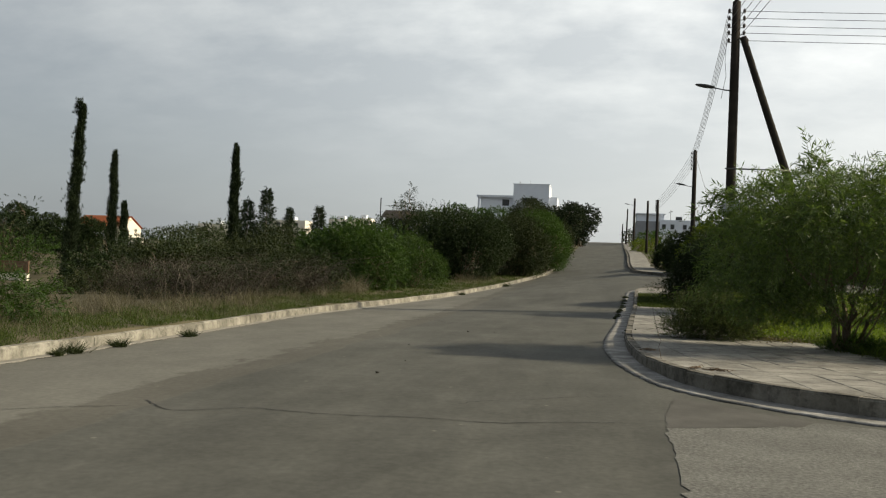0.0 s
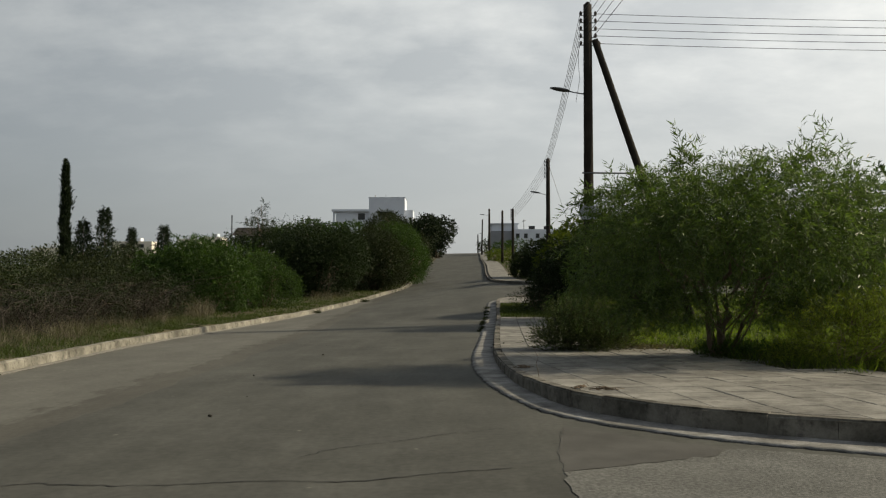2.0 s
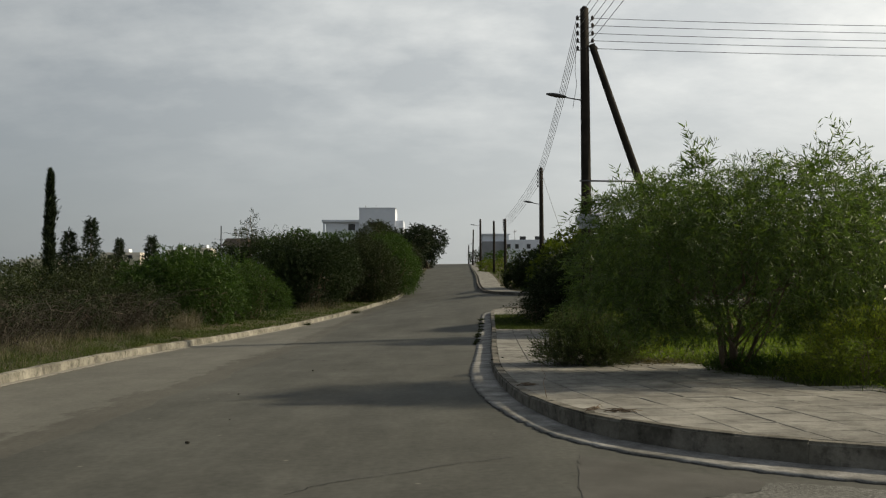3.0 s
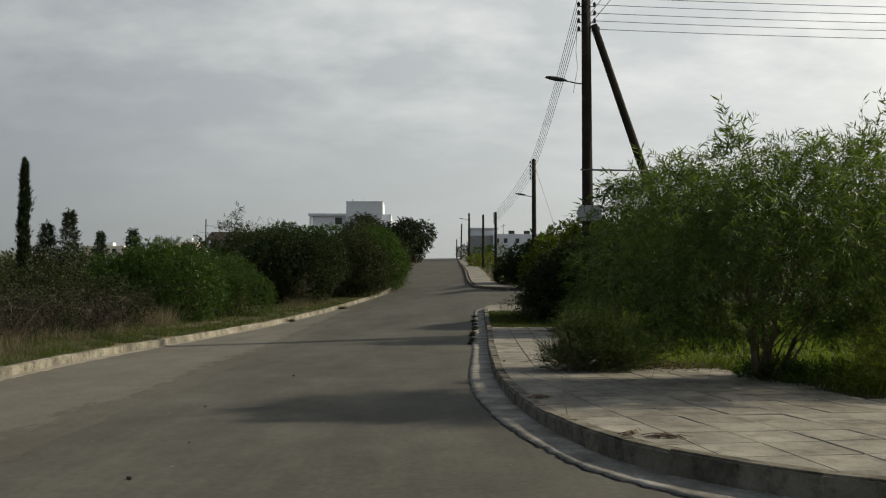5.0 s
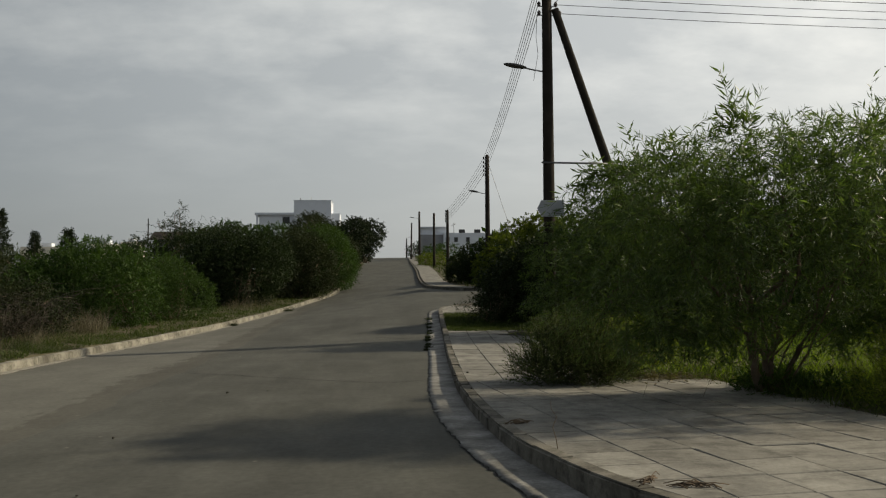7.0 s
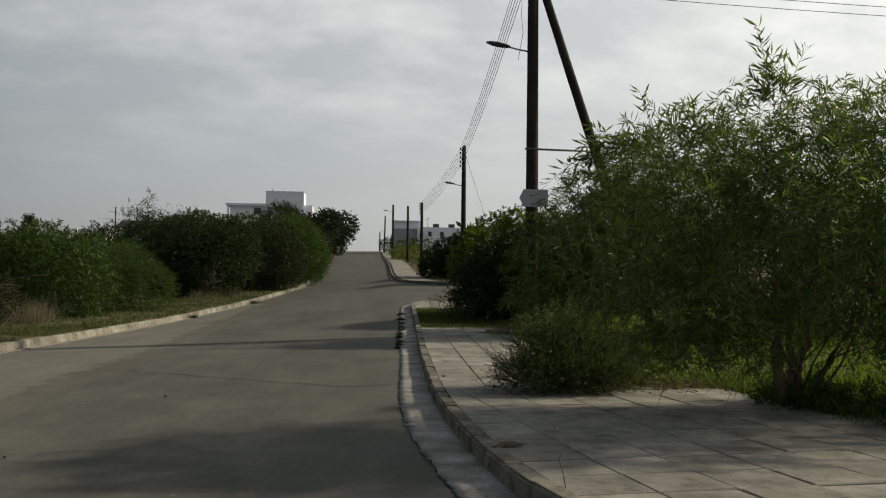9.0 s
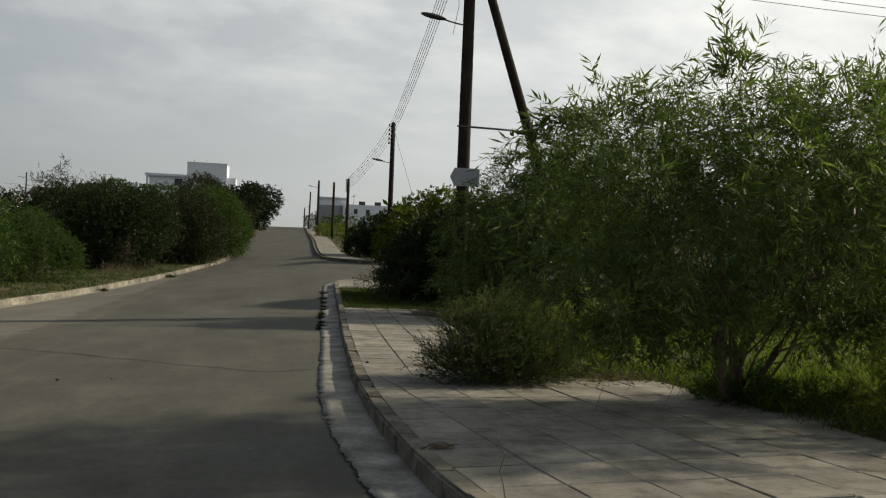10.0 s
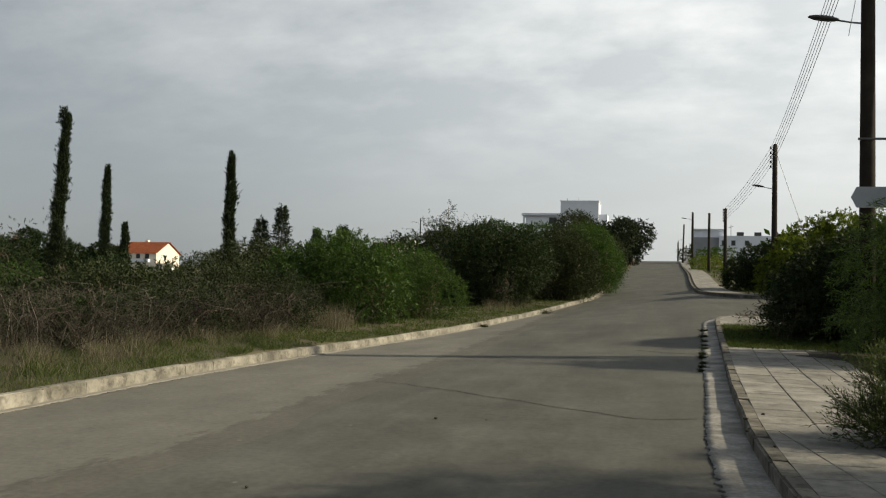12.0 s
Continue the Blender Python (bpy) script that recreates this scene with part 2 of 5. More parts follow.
LEAF_ACACIA = leafy("acacia_leaf", (0.03, 0.05, 0.014), (0.064, 0.102, 0.029), (0.14, 0.195, 0.06), 0.48, 0.42, 0.36)
LEAF_DARK = leafy("dark_leaf", (0.008, 0.015, 0.005), (0.018, 0.03, 0.01), (0.038, 0.056, 0.019), 0.18)
LEAF_OLIVE = leafy("olive_leaf", (0.012, 0.018, 0.007), (0.025, 0.034, 0.013), (0.052, 0.064, 0.024), 0.18)
LEAF_GREEN = leafy("green_leaf", (0.016, 0.034, 0.007), (0.036, 0.07, 0.015), (0.07, 0.115, 0.03), 0.32)
LEAF_LIME = leafy("yellow_green_leaf", (0.05, 0.075, 0.011), (0.105, 0.14, 0.022), (0.19, 0.225, 0.045), 0.5)
LEAF_HEDGE = leafy("hedge_leaf", (0.026, 0.044, 0.008), (0.07, 0.098, 0.016), (0.15, 0.17, 0.032), 0.42)
LEAF_CYPRESS = leafy("cypress_scale", (0.009, 0.015, 0.007), (0.018, 0.028, 0.013), (0.034, 0.046, 0.022), 0.12, 0.7)
LEAF_FEATHER = leafy("feathery_leaf", (0.02, 0.033, 0.012), (0.056, 0.082, 0.035), (0.135, 0.16, 0.08), 0.35, 0.7)
GRASS = leafy("grass_blade", (0.022, 0.038, 0.008), (0.046, 0.068, 0.017), (0.1, 0.115, 0.038), 0.3, 0.6)
FIELD_GRASS = leafy("field_grass_blade", (0.05, 0.085, 0.01), (0.1, 0.15, 0.02), (0.17, 0.22, 0.04), 0.45, 0.6)
DRY_GRASS = leafy("dry_grass_blade", (0.055, 0.048, 0.036), (0.105, 0.093, 0.07), (0.21, 0.188, 0.148), 0.3, 0.7)
TWIG_GREEN = material("green_twig", [(0.3, (0.03, 0.034, 0.014)), (0.7, (0.07, 0.068, 0.03))], 3, 20, 0.8, 0.1)


# ---- builders ----
def mesh_of(name, verts, faces, mat):
    me = bpy.data.meshes.new(name)
    me.from_pydata([tuple(v) for v in verts], [], [tuple(f) for f in faces])
    me.materials.append(mat)
    me.update()
    return me


def quads(name, corners, mat):
    """A mesh of separate four-cornered faces from an array (n, 4, 3)."""
    n = len(corners)
    me = bpy.data.meshes.new(name)
    me.vertices.add(4 * n)
    me.vertices.foreach_set("co", np.ascontiguousarray(corners, dtype=np.float32).ravel())
    me.loops.add(4 * n)
    me.loops.foreach_set("vertex_index", np.arange(4 * n, dtype=np.int32))
    me.polygons.add(n)
    me.polygons.foreach_set("loop_start", np.arange(0, 4 * n, 4, dtype=np.int32))
    me.materials.append(mat)
    me.update(calc_edges=True)
    return me


def part(name, data, mat, parent, label=""):
    """Links a bmesh or a mesh as one mesh object under a thing or a part."""
    if isinstance(data, bmesh.types.BMesh):
        me = bpy.data.meshes.new(name)
        data.to_mesh(me)
        data.free()
        me.materials.append(mat)
    else:
        me = data
    ob = new(name, me)
    ob.parent = parent
    return tagged(ob, label)


def thing(name, at, label, category, group="", kind="", turn=0.0):
    ob = new(name)
    ob.empty_display_size = 0.2
    ob.location, ob.rotation_euler = at, (0, 0, turn)
    return tagged(ob, label, category, group, kind)


def box(bm, x0, y0, z0, x1, y1, z1, bevel=0.0):
    made = bmesh.ops.create_cube(bm, size=1.0, matrix=Matrix.LocRotScale(
        ((x0 + x1) / 2, (y0 + y1) / 2, (z0 + z1) / 2), None, (abs(x1 - x0), abs(y1 - y0), abs(z1 - z0))))
    if bevel:
        edges = {e for v in made["verts"] for e in v.link_edges}
        bmesh.ops.bevel(bm, geom=list(edges), offset=bevel, segments=1, affect="EDGES")
    return bm


def boxed(*sizes, bevel=0.0):
    return box(bmesh.new(), *sizes, bevel=bevel)


def tubes(name, lines, radii, sides, mat):
    """Round tubes along polylines; radii: one (start, end) for each line."""
    verts, faces = [], []
    for line, (r0, r1) in zip(lines, radii):
        p = np.asarray(line, float)
        t = np.gradient(p, axis=0)
        t /= np.linalg.norm(t, axis=1)[:, None] + 1e-9
        ref = np.where(np.abs(t[:, 2:3]) > 0.9, [[1.0, 0, 0]], [[0, 0, 1.0]])
        a = np.cross(t, ref)
        a /= np.linalg.norm(a, axis=1)[:, None] + 1e-9
        b = np.cross(t, a)
        r = np.linspace(r0, r1, len(p))[:, None]
        base = len(verts)
        ang = np.arange(sides) * 2 * np.pi / sides
        ring = p[:, None] + r[:, None] * (np.cos(ang)[None, :, None] * a[:, None] + np.sin(ang)[None, :, None] * b[:, None])
        verts.extend(ring.reshape(-1, 3).tolist())
        for i in range(len(p) - 1):
            for j in range(sides):
                k = (j + 1) % sides
                faces.append((base + i * sides + j, base + i * sides + k, base + (i + 1) * sides + k, base + (i + 1) * sides + j))
        faces.append(tuple(base + j for j in reversed(range(sides))))
        faces.append(tuple(base + (len(p) - 1) * sides + j for j in range(sides)))
    me = mesh_of(name, verts, faces, mat)
    me.polygons.foreach_set("use_smooth", [len(f) == 4 for f in faces])
    return me


def unit(v):
    return v / (np.linalg.norm(v, axis=-1, keepdims=True) + 1e-9)


def leaves(rng, at, way, length, width):
    """Pointed leaves: diamonds from at along way."""
    n = len(at)
    side = unit(np.cross(way, rng.normal(size=(n, 3))))
    long = (length * rng.uniform(0.65, 1.25, n))[:, None]
    wide = (width * rng.uniform(0.7, 1.2, n))[:, None] / 2
    sag = np.cross(side, way) * long * rng.uniform(-0.12, 0.12, n)[:, None]
    mid = at + way * long * 0.45 + sag
    return np.stack([at, mid - side * wide, at + way * long, mid + side * wide], 1)


def in_lumps(rng, lumps, n, inner=0.45):
    """Points in a heap of ellipsoids (x, y, z, rx, ry, rz), denser near their skin, and the way out."""
    lumps = np.asarray(lumps, float)
    weight = (lumps[:, 3] * lumps[:, 4] * lumps[:, 5]) ** 0.72
    pick = rng.choice(len(lumps), n, p=weight / weight.sum())
    out = unit(rng.normal(size=(n, 3)))
    r = rng.uniform(inner ** 2, 1.0, n) ** 0.5
    r *= 1 + 0.16 * np.sin(out[:, 0] * 9 + pick * 1.7) * np.sin(out[:, 1] * 8 + pick) * np.cos(out[:, 2] * 7)
    return lumps[pick, :3] + out * lumps[pick, 3:] * r[:, None], out


def sprays(rng, at, out, length, count, leaf, width, droop=0.5, lift=0.3, angle=0.7, floor=0.02):
    """Twigs from the points, bending down, each set with leaves. Returns the leaves and the twigs' lines."""
    n = len(at)
    d = unit(out + rng.normal(size=(n, 3)) * 0.55 + np.array([0, 0, lift]))
    ln = (length * rng.uniform(0.5, 1.3, n))[:, None]
    s = (np.arange(count) + 0.5) / count
    pos = at[:, None] + d[:, None] * (ln * s)[..., None] - np.array([0, 0, 1.0]) * (droop * ln * s ** 2)[..., None]
    tan = unit(d[:, None] - np.array([0, 0, 2.0]) * (droop * s)[None, :, None])
    pos, tan = pos.reshape(-1, 3), tan.reshape(-1, 3)
    pos = pos + rng.normal(size=pos.shape) * leaf * 0.12
    side = unit(np.cross(tan, rng.normal(size=tan.shape)))
    way = unit(tan * (1 - angle * 0.5) + side * angle + rng.normal(size=tan.shape) * 0.15)
    q = leaves(rng, pos, way, leaf, width)
    q = q[q[:, :, 2].min(1) > floor]
    ks = np.array([0, 0.5, 1.0])
    lines = at[:, None] + d[:, None] * (ln * ks)[..., None] - np.array([0, 0, 1.0]) * (droop * ln * ks ** 2)[..., None]
    return q, lines


def limb(rng, a, b, bend=0.12, n=6):
    """A crooked line from a to b."""
    a, b = np.asarray(a, float), np.asarray(b, float)
    s = np.linspace(0, 1, n)[:, None]
    off = rng.normal(size=(n, 3)) * bend * np.linalg.norm(b - a) * 0.35
    off[0] = off[-1] = 0
    arch = np.array([0, 0, 1.0]) * np.sin(s * np.pi) * bend * np.linalg.norm(b - a)
    return a + (b - a) * s + off + arch


def shrub(name, at, lumps, label, leaf_mat, seed, twigs=500, length=0.5, count=16, leaf=0.09, width=0.02, droop=0.3, lift=0.3,
          stems=8, stem_r=0.04, category="shrub", group="", angle=0.7, inner=0.45, extra_out=None, twig_mesh=True, trunks=(), floor=0.02):
    """A shrub or small tree: stems, limbs and a crown of many leaves. lumps are given from its foot."""
    rng = np.random.default_rng(seed)
    ob = thing(name, at, label, category, group)
    points, out = in_lumps(rng, lumps, twigs, inner)
    q, lines = sprays(rng, points, out, length, count, leaf, width, droop, lift, angle, floor)
    lines = lines[lines[:, :, 2].min(1) > floor - 0.1]
    if extra_out is not None:
        more, more_lines = extra_out(rng)
        q, lines = np.concatenate([q, more]), np.concatenate([lines, more_lines])
    part("crown", quads("crown", q, leaf_mat), leaf_mat, ob)
    limbs, radii = [], []
    ends, _ = in_lumps(rng, lumps, stems, 0.1)
    for e in ends:
        foot = np.array([rng.normal() * stem_r * 3, rng.normal() * stem_r * 3, -0.05])
        limbs.append(limb(rng, foot, e))
        radii.append((stem_r * rng.uniform(0.7, 1.2), stem_r * 0.3))
        for _ in range(3):
            k = limbs[-1][rng.integers(2, 5)]
            tips = points[np.argsort(((points - k) ** 2).sum(1))[: max(6, twigs // 12)]]
            limbs.append(limb(rng, k, tips[rng.integers(len(tips))]))
            radii.append((stem_r * 0.4, stem_r * 0.12))
    for end, r in trunks:
        limbs.append(limb(rng, (rng.normal() * 0.09, rng.normal() * 0.06, -0.05), end, 0.1, 9))
        radii.append((r, r * 0.4))
    part("stem", tubes("stem", limbs, radii, 6, BARK), BARK, ob, "crooked brown stems and limbs")
    if twig_mesh:
        tagged(part("twigwork", tubes("twigwork", lines, [(0.0035, 0.0015)] * len(lines), 3, TWIG_GREEN), TWIG_GREEN, ob), kind="stuff")
    return ob


def blades(rng, xy, z, height, width, lean=0.5):
    """Blades of grass: narrow upright leaves."""
    n = len(xy)
    at = np.column_stack([xy, z])
    way = unit(np.column_stack([rng.normal(size=(n, 2)) * lean, np.ones(n)]))
    side = unit(np.cross(way, np.column_stack([rng.normal(size=(n, 2)), np.zeros(n)])))
    h = (height * rng.uniform(0.4, 1.3, n))[:, None]
    wd = width / 2 * rng.uniform(0.7, 1.3, n)[:, None]
    bend = np.column_stack([rng.normal(size=(n, 2)), np.zeros(n)]) * h * 0.25
    mid, tip = at + way * h * 0.55 + bend * 0.3, at + way * h + bend
    low = np.stack([at - side * wd, at + side * wd, mid + side * wd * 0.75, mid - side * wd * 0.75], 1)
    top = np.stack([mid - side * wd * 0.75, mid + side * wd * 0.75, tip + side * wd * 0.12, tip - side * wd * 0.12], 1)
    return np.concatenate([low, top])


# ---- the lie of the land ----
def profile(*pairs):
    ys, vs = np.array(pairs, float).T
    return lambda y: np.mean([np.interp(np.asarray(y, float) + o, ys, vs) for o in np.linspace(-3.5, 3.5, 8)], axis=0)


kerb_left_x = profile((-60, -7.0), (10, -7.0), (18, -7.05), (22, -7.4), (25, -7.4), (28, -6.95), (31, -6.65), (40, -5.9), (54, -4.95), (62, -4.0), (70, -3.0), (80, -2.7), (100, -2.6), (198, -1.9), (400, 1.5), (2500, 30))
kerb_right_x = profile((-60, 1.6), (18, 1.62), (21, 1.74), (25, 1.95), (31, 2.3), (39, 2.7), (65, 3.4), (80, 3.7), (100, 4.3), (198, 6.2), (400, 9.6), (2500, 38))
left_z = profile((-60, -0.1), (10, -0.1), (25, -0.13), (40, -0.02), (54, 0.25), (70, 1.0), (100, 2.9), (198, 8.2), (230, 9.2), (300, 9.6), (700, 10), (2500, 12))
right_z = profile((-60, 0.0), (26, 0.0), (31.5, 0.13), (35, 0.35), (40, 0.7), (55, 1.25), (72, 1.85), (100, 3.4), (198, 8.3), (230, 9.2), (300, 9.6), (700, 10), (2500, 12))
far_left_z = profile((-60, -1.4), (30, -1.0), (60, -1.1), (90, 0.6), (150, 3.0), (213, 4.0), (400, 9.0), (700, 10), (2500, 12))


def surface(x, y):
    """Height of the carriageway, carried on to both sides."""
    x, y = np.asarray(x, float), np.asarray(y, float)
    xl, xr, zl, zr = kerb_left_x(y), kerb_right_x(y), left_z(y), right_z(y)
    across = np.clip((x - xl) / (xr - xl), 0, 1)
    z = zl + (zr - zl) * across
    k = np.clip((xl - x - 2) / 26, 0, 1)
    k = k * k * (3 - 2 * k)
    return z * (1 - k) + far_left_z(y) * k


def in_polygon(px, py, poly):
    inside = np.zeros(np.shape(px), bool)
    for (x0, y0), (x1, y1) in zip(poly, poly[1:] + poly[:1]):
        hit = (y0 > py) != (y1 > py)
        inside ^= hit & (px < (x1 - x0) * (py - y0) / ((y1 - y0) or 1e-9) + x0)
    return inside


def smooth_line(points, step):
    """A rounded line through the points, cut to even steps."""
    p = np.array([points[0], *points, points[-1]], float)
    out = []
    for a, b, c, d in zip(p, p[1:], p[2:], p[3:]):
        for s in np.linspace(0, 1, 24, endpoint=False):
            out.append(0.5 * (2 * b + (c - a) * s + (2 * a - 5 * b + 4 * c - d) * s * s + (3 * b - a - 3 * c + d) * s ** 3))
    out = np.array([*out, p[-1]])
    run = np.r_[0, np.cumsum(np.linalg.norm(np.diff(out, axis=0), axis=1))]
    at = np.linspace(0, run[-1], max(2, int(round(run[-1] / step)) + 1))
    return np.column_stack([np.interp(at, run, out[:, 0]), np.interp(at, run, out[:, 1])])


def normals_left(line):
    t = unit(np.gradient(line, axis=0))
    return np.column_stack([-t[:, 1], t[:, 0]])


CORNER = [(34, 5.2), (16, 7.2), (9, 8.35), (6.5, 8.8), (4.87, 9.2), (3.68, 9.78), (3.02, 10.3), (2.52, 10.87), (2.2, 11.47), (1.95, 12.4), (1.73, 13.9),
          (1.62, 16.0), (1.63, 18.5), (1.75, 21.2), (1.95, 25), (2.3, 31), (2.62, 37.5), (2.85, 39.4), (3.6, 40.8), (5.5, 41.6), (16, 42.6), (34, 44)]
FAR_CORNER = [(34, 55), (14, 56.4), (7.5, 57.2), (5.2, 58.6), (4.0, 61.5), (3.5, 65), (3.7, 80), (4.3, 100), (5.2, 145), (6.2, 198), (7.4, 260)]
BACK = [(34, 9.4), (16, 11.4), (10, 12.5), (7.0, 13.6), (6.0, 14.9), (5.6, 16.6), (5.5, 18.4), (4.4, 19.2), (4.3, 22), (4.5, 27), (4.9, 33), (5.2, 39.5)]


def sheet(name, xs, ys, height, mat):
    gx, gy = np.meshgrid(xs, ys)
    follow = np.interp(gx, [-60, -14, -5.5, -3.5], [0, 1, 1, 0])
    gx = gx + (kerb_left_x(gy) + 7.0) * follow
    gz = height(gx, gy)
    verts = np.column_stack([gx.ravel(), gy.ravel(), gz.ravel()])
    nx = len(xs)
    faces = [(j * nx + i, j * nx + i + 1, (j + 1) * nx + i + 1, (j + 1) * nx + i) for j in range(len(ys) - 1) for i in range(nx - 1)]
    me = mesh_of(name, verts.tolist(), faces, mat)
    me.polygons.foreach_set("use_smooth", [True] * len(faces))
    return new(name, me)


CURB, CURB_LEFT = 0.17, 0.2


def curb_rise(x, y):
    """Height of the footpath over the road: the kerb stands taller round the corner."""
    k = np.clip((14.5 - np.asarray(y, float)) / 3.5, 0, 1)
    return CURB + 0.05 * k * k * (3 - 2 * k)


field_poly = [(p[0] - 0.25, p[1] - 0.25) for p in BACK] + [(5.2, 40.6), (16, 42.0), (34, 43.4)]


def ground_height(x, y):
    xl, xr = kerb_left_x(y), kerb_right_x(y)
    z = surface(x, y)
    verge = np.clip((xl - 0.05 - x) / 0.06, 0, 1)
    rough = 0.035 * np.sin(x * 1.9 + y * 0.7) * np.sin(y * 1.3 - x * 0.4) + 0.03 * np.sin(x * 0.6 - y * 0.45)
    field = np.maximum(in_polygon(x, y, field_poly), (y > 60) & (x > xr + 0.9))
    street = (x > xl - 0.05) & ~field.astype(bool)
    raised = np.where(field, curb_rise(x, y) - 0.03, np.where(x < xl, CURB_LEFT - 0.01, CURB - 0.02)) + rough * np.where(np.abs(x) > 6, 1.0, 0.3)
    base = np.where(street, -0.08, raised)
    base = np.where((x < xl - 0.05), -0.08 + (raised + 0.08) * verge, base)
    return z + base


near_x = np.r_[np.arange(-24, -8, 0.8), np.arange(-8, -7.2, 0.2), -7.12, -7.06, -7.045, np.arange(-6.9, 9, 0.28), np.arange(9, 24, 0.9)]
xs = np.r_[-2500, -1200, -700, -400, -250, -170, -120, -90, -70, np.arange(-58, -24, 3), near_x, np.arange(24, 60, 3), 70, 90, 130, 200, 320, 600, 1200, 2500]
ys = np.r_[-400, -150, -60, -25, np.arange(-12, 48, 0.35), np.arange(48, 110, 1.5), np.arange(110, 260, 6), 280, 320, 380, 480, 700, 1100, 1800, 3200]
ground = tagged(sheet("ground", xs, ys, ground_height, SOIL), "dry brown soil with patchy grass", "ground", kind="structure")


def strip_mesh(name, rows, mat):
    """A sheet from rows of points, each row the same length."""
    rows = np.asarray(rows, float)
    n, k = rows.shape[:2]
    faces = [(j * k + i, j * k + i + 1, (j + 1) * k + i + 1, (j + 1) * k + i) for j in range(n - 1) for i in range(k - 1)]
    me = mesh_of(name, rows.reshape(-1, 3).tolist(), faces, mat)
    me.polygons.foreach_set("use_smooth", [True] * len(faces))
    return me


# the carriageway, which widens to the right into two side streets
rows = []
for y in np.r_[-60, -25, np.arange(-12, 70, 0.5), np.arange(70, 262, 3), 300, 400]:
    side = (y < 13) or (38 < y < 64)
    x0, x1 = float(kerb_left_x(y)) - 0.05, 36.0 if side else float(kerb_right_x(y)) + 0.35
    us = np.r_[np.linspace(x0, 3.4, 13), np.linspace(3.4 + 0.05, max(x1, 3.55), 5)]
    rows.append(np.column_stack([us, np.full(18, y), surface(us, np.full(18, y))]))
road = tagged(new("road", strip_mesh("road", rows, ASPHALT)), "worn grey asphalt road, scuffed and cracked", "road", kind="structure")


def flat_piece(name, outline, lift, mat, jitter=0.0, seed=1):
    rng = np.random.default_rng(seed)
    bm = bmesh.new()
    pts = []
    for (x0, y0), (x1, y1) in zip(outline, outline[1:] + outline[:1]):
        n = max(1, int(math.hypot(x1 - x0, y1 - y0) / 0.12)) if jitter else 1
        n = min(n, 60)
        for k in range(n):
            s = k / n
            pts.append((x0 + (x1 - x0) * s + rng.normal() * jitter, y0 + (y1 - y0) * s + rng.normal() * jitter))
    vs = [bm.verts.new((x, y, float(surface(x, y)) + (lift(x, y) if callable(lift) else lift))) for x, y in pts]
    f = bm.faces.new(vs)
    if f.normal.z < 0:
        f.normal_flip()
    bmesh.ops.triangulate(bm, faces=[f])
    me = bpy.data.meshes.new(name)
    bm.to_mesh(me)
    bm.free()
    me.materials.append(mat)
    return me


# coarse surface of the side street, with a darker mended strip between it and the gutter
coarse = flat_piece("side_road", [(1.63, -9), (1.63, 5.5), (1.68, 7.0), (1.7, 8.1), (2.4, 8.42), (3.1, 8.75), (3.3, 9.1), (4.6, 8.55), (7, 8.1), (16, 6.7), (33, 4.7), (33, -9)], 0.006, ROUGH_ASPHALT, 0.016)
tagged(new("side_road", coarse), "coarse pale chip asphalt of the side street", "road", kind="structure")
mended = flat_piece("road_patch", [(1.7, 8.13), (1.74, 8.9), (1.95, 10.2), (2.3, 9.95), (2.7, 9.5), (3.25, 9.12), (3.08, 8.78), (2.4, 8.45)], 0.004, PATCH, 0.012, 2)
tagged(new("road_patch", mended), "darker mended asphalt patch with ragged edges", "road patch", kind="structure")


def crack(points, width, seed):
    rng = np.random.default_rng(seed)
    line = smooth_line(points, 0.07)
    line = line + normals_left(line) * (rng.normal(size=len(line)) * 0.012 + 0.03 * np.sin(np.arange(len(line)) * 0.31))[:, None]
    nrm = normals_left(line)
    half = width / 2 * rng.uniform(0.4, 1.5, len(line))[:, None]
    a, b = line - nrm * half, line + nrm * half
    ob = new("crack", strip_mesh("crack", np.stack([np.column_stack([p, surface(p[:, 0], p[:, 1]) + 0.005]) for p in (a, b)], 1), CRACK))
    ob.parent = road
    return ob


crack([(-3.6, 7.95), (-3.1, 7.5), (-2.48, 7.85), (-1.86, 7.79), (-1.18, 7.84), (-0.45, 7.88), (0.21, 7.92), (1.3, 8.3)], 0.016, 1)
crack([(-0.5, 8.77), (0.06, 9.35), (1.34, 10.15)], 0.01, 2)
crack([(-3.9, 23.2), (-3.15, 22.9), (-1.75, 21.9), (-0.5, 20.95), (0.49, 20.3), (1.2, 20.45)], 0.026, 3)
crack([(-5.6, 6.4), (-4.4, 7.1), (-3.6, 7.6)], 0.012, 4)
crack([(0.3, 31.2), (1.2, 30.7), (2.1, 30.6)], 0.05, 6)

# ---- gutter and kerbs ----
gutter_rng = np.random.default_rng(5)


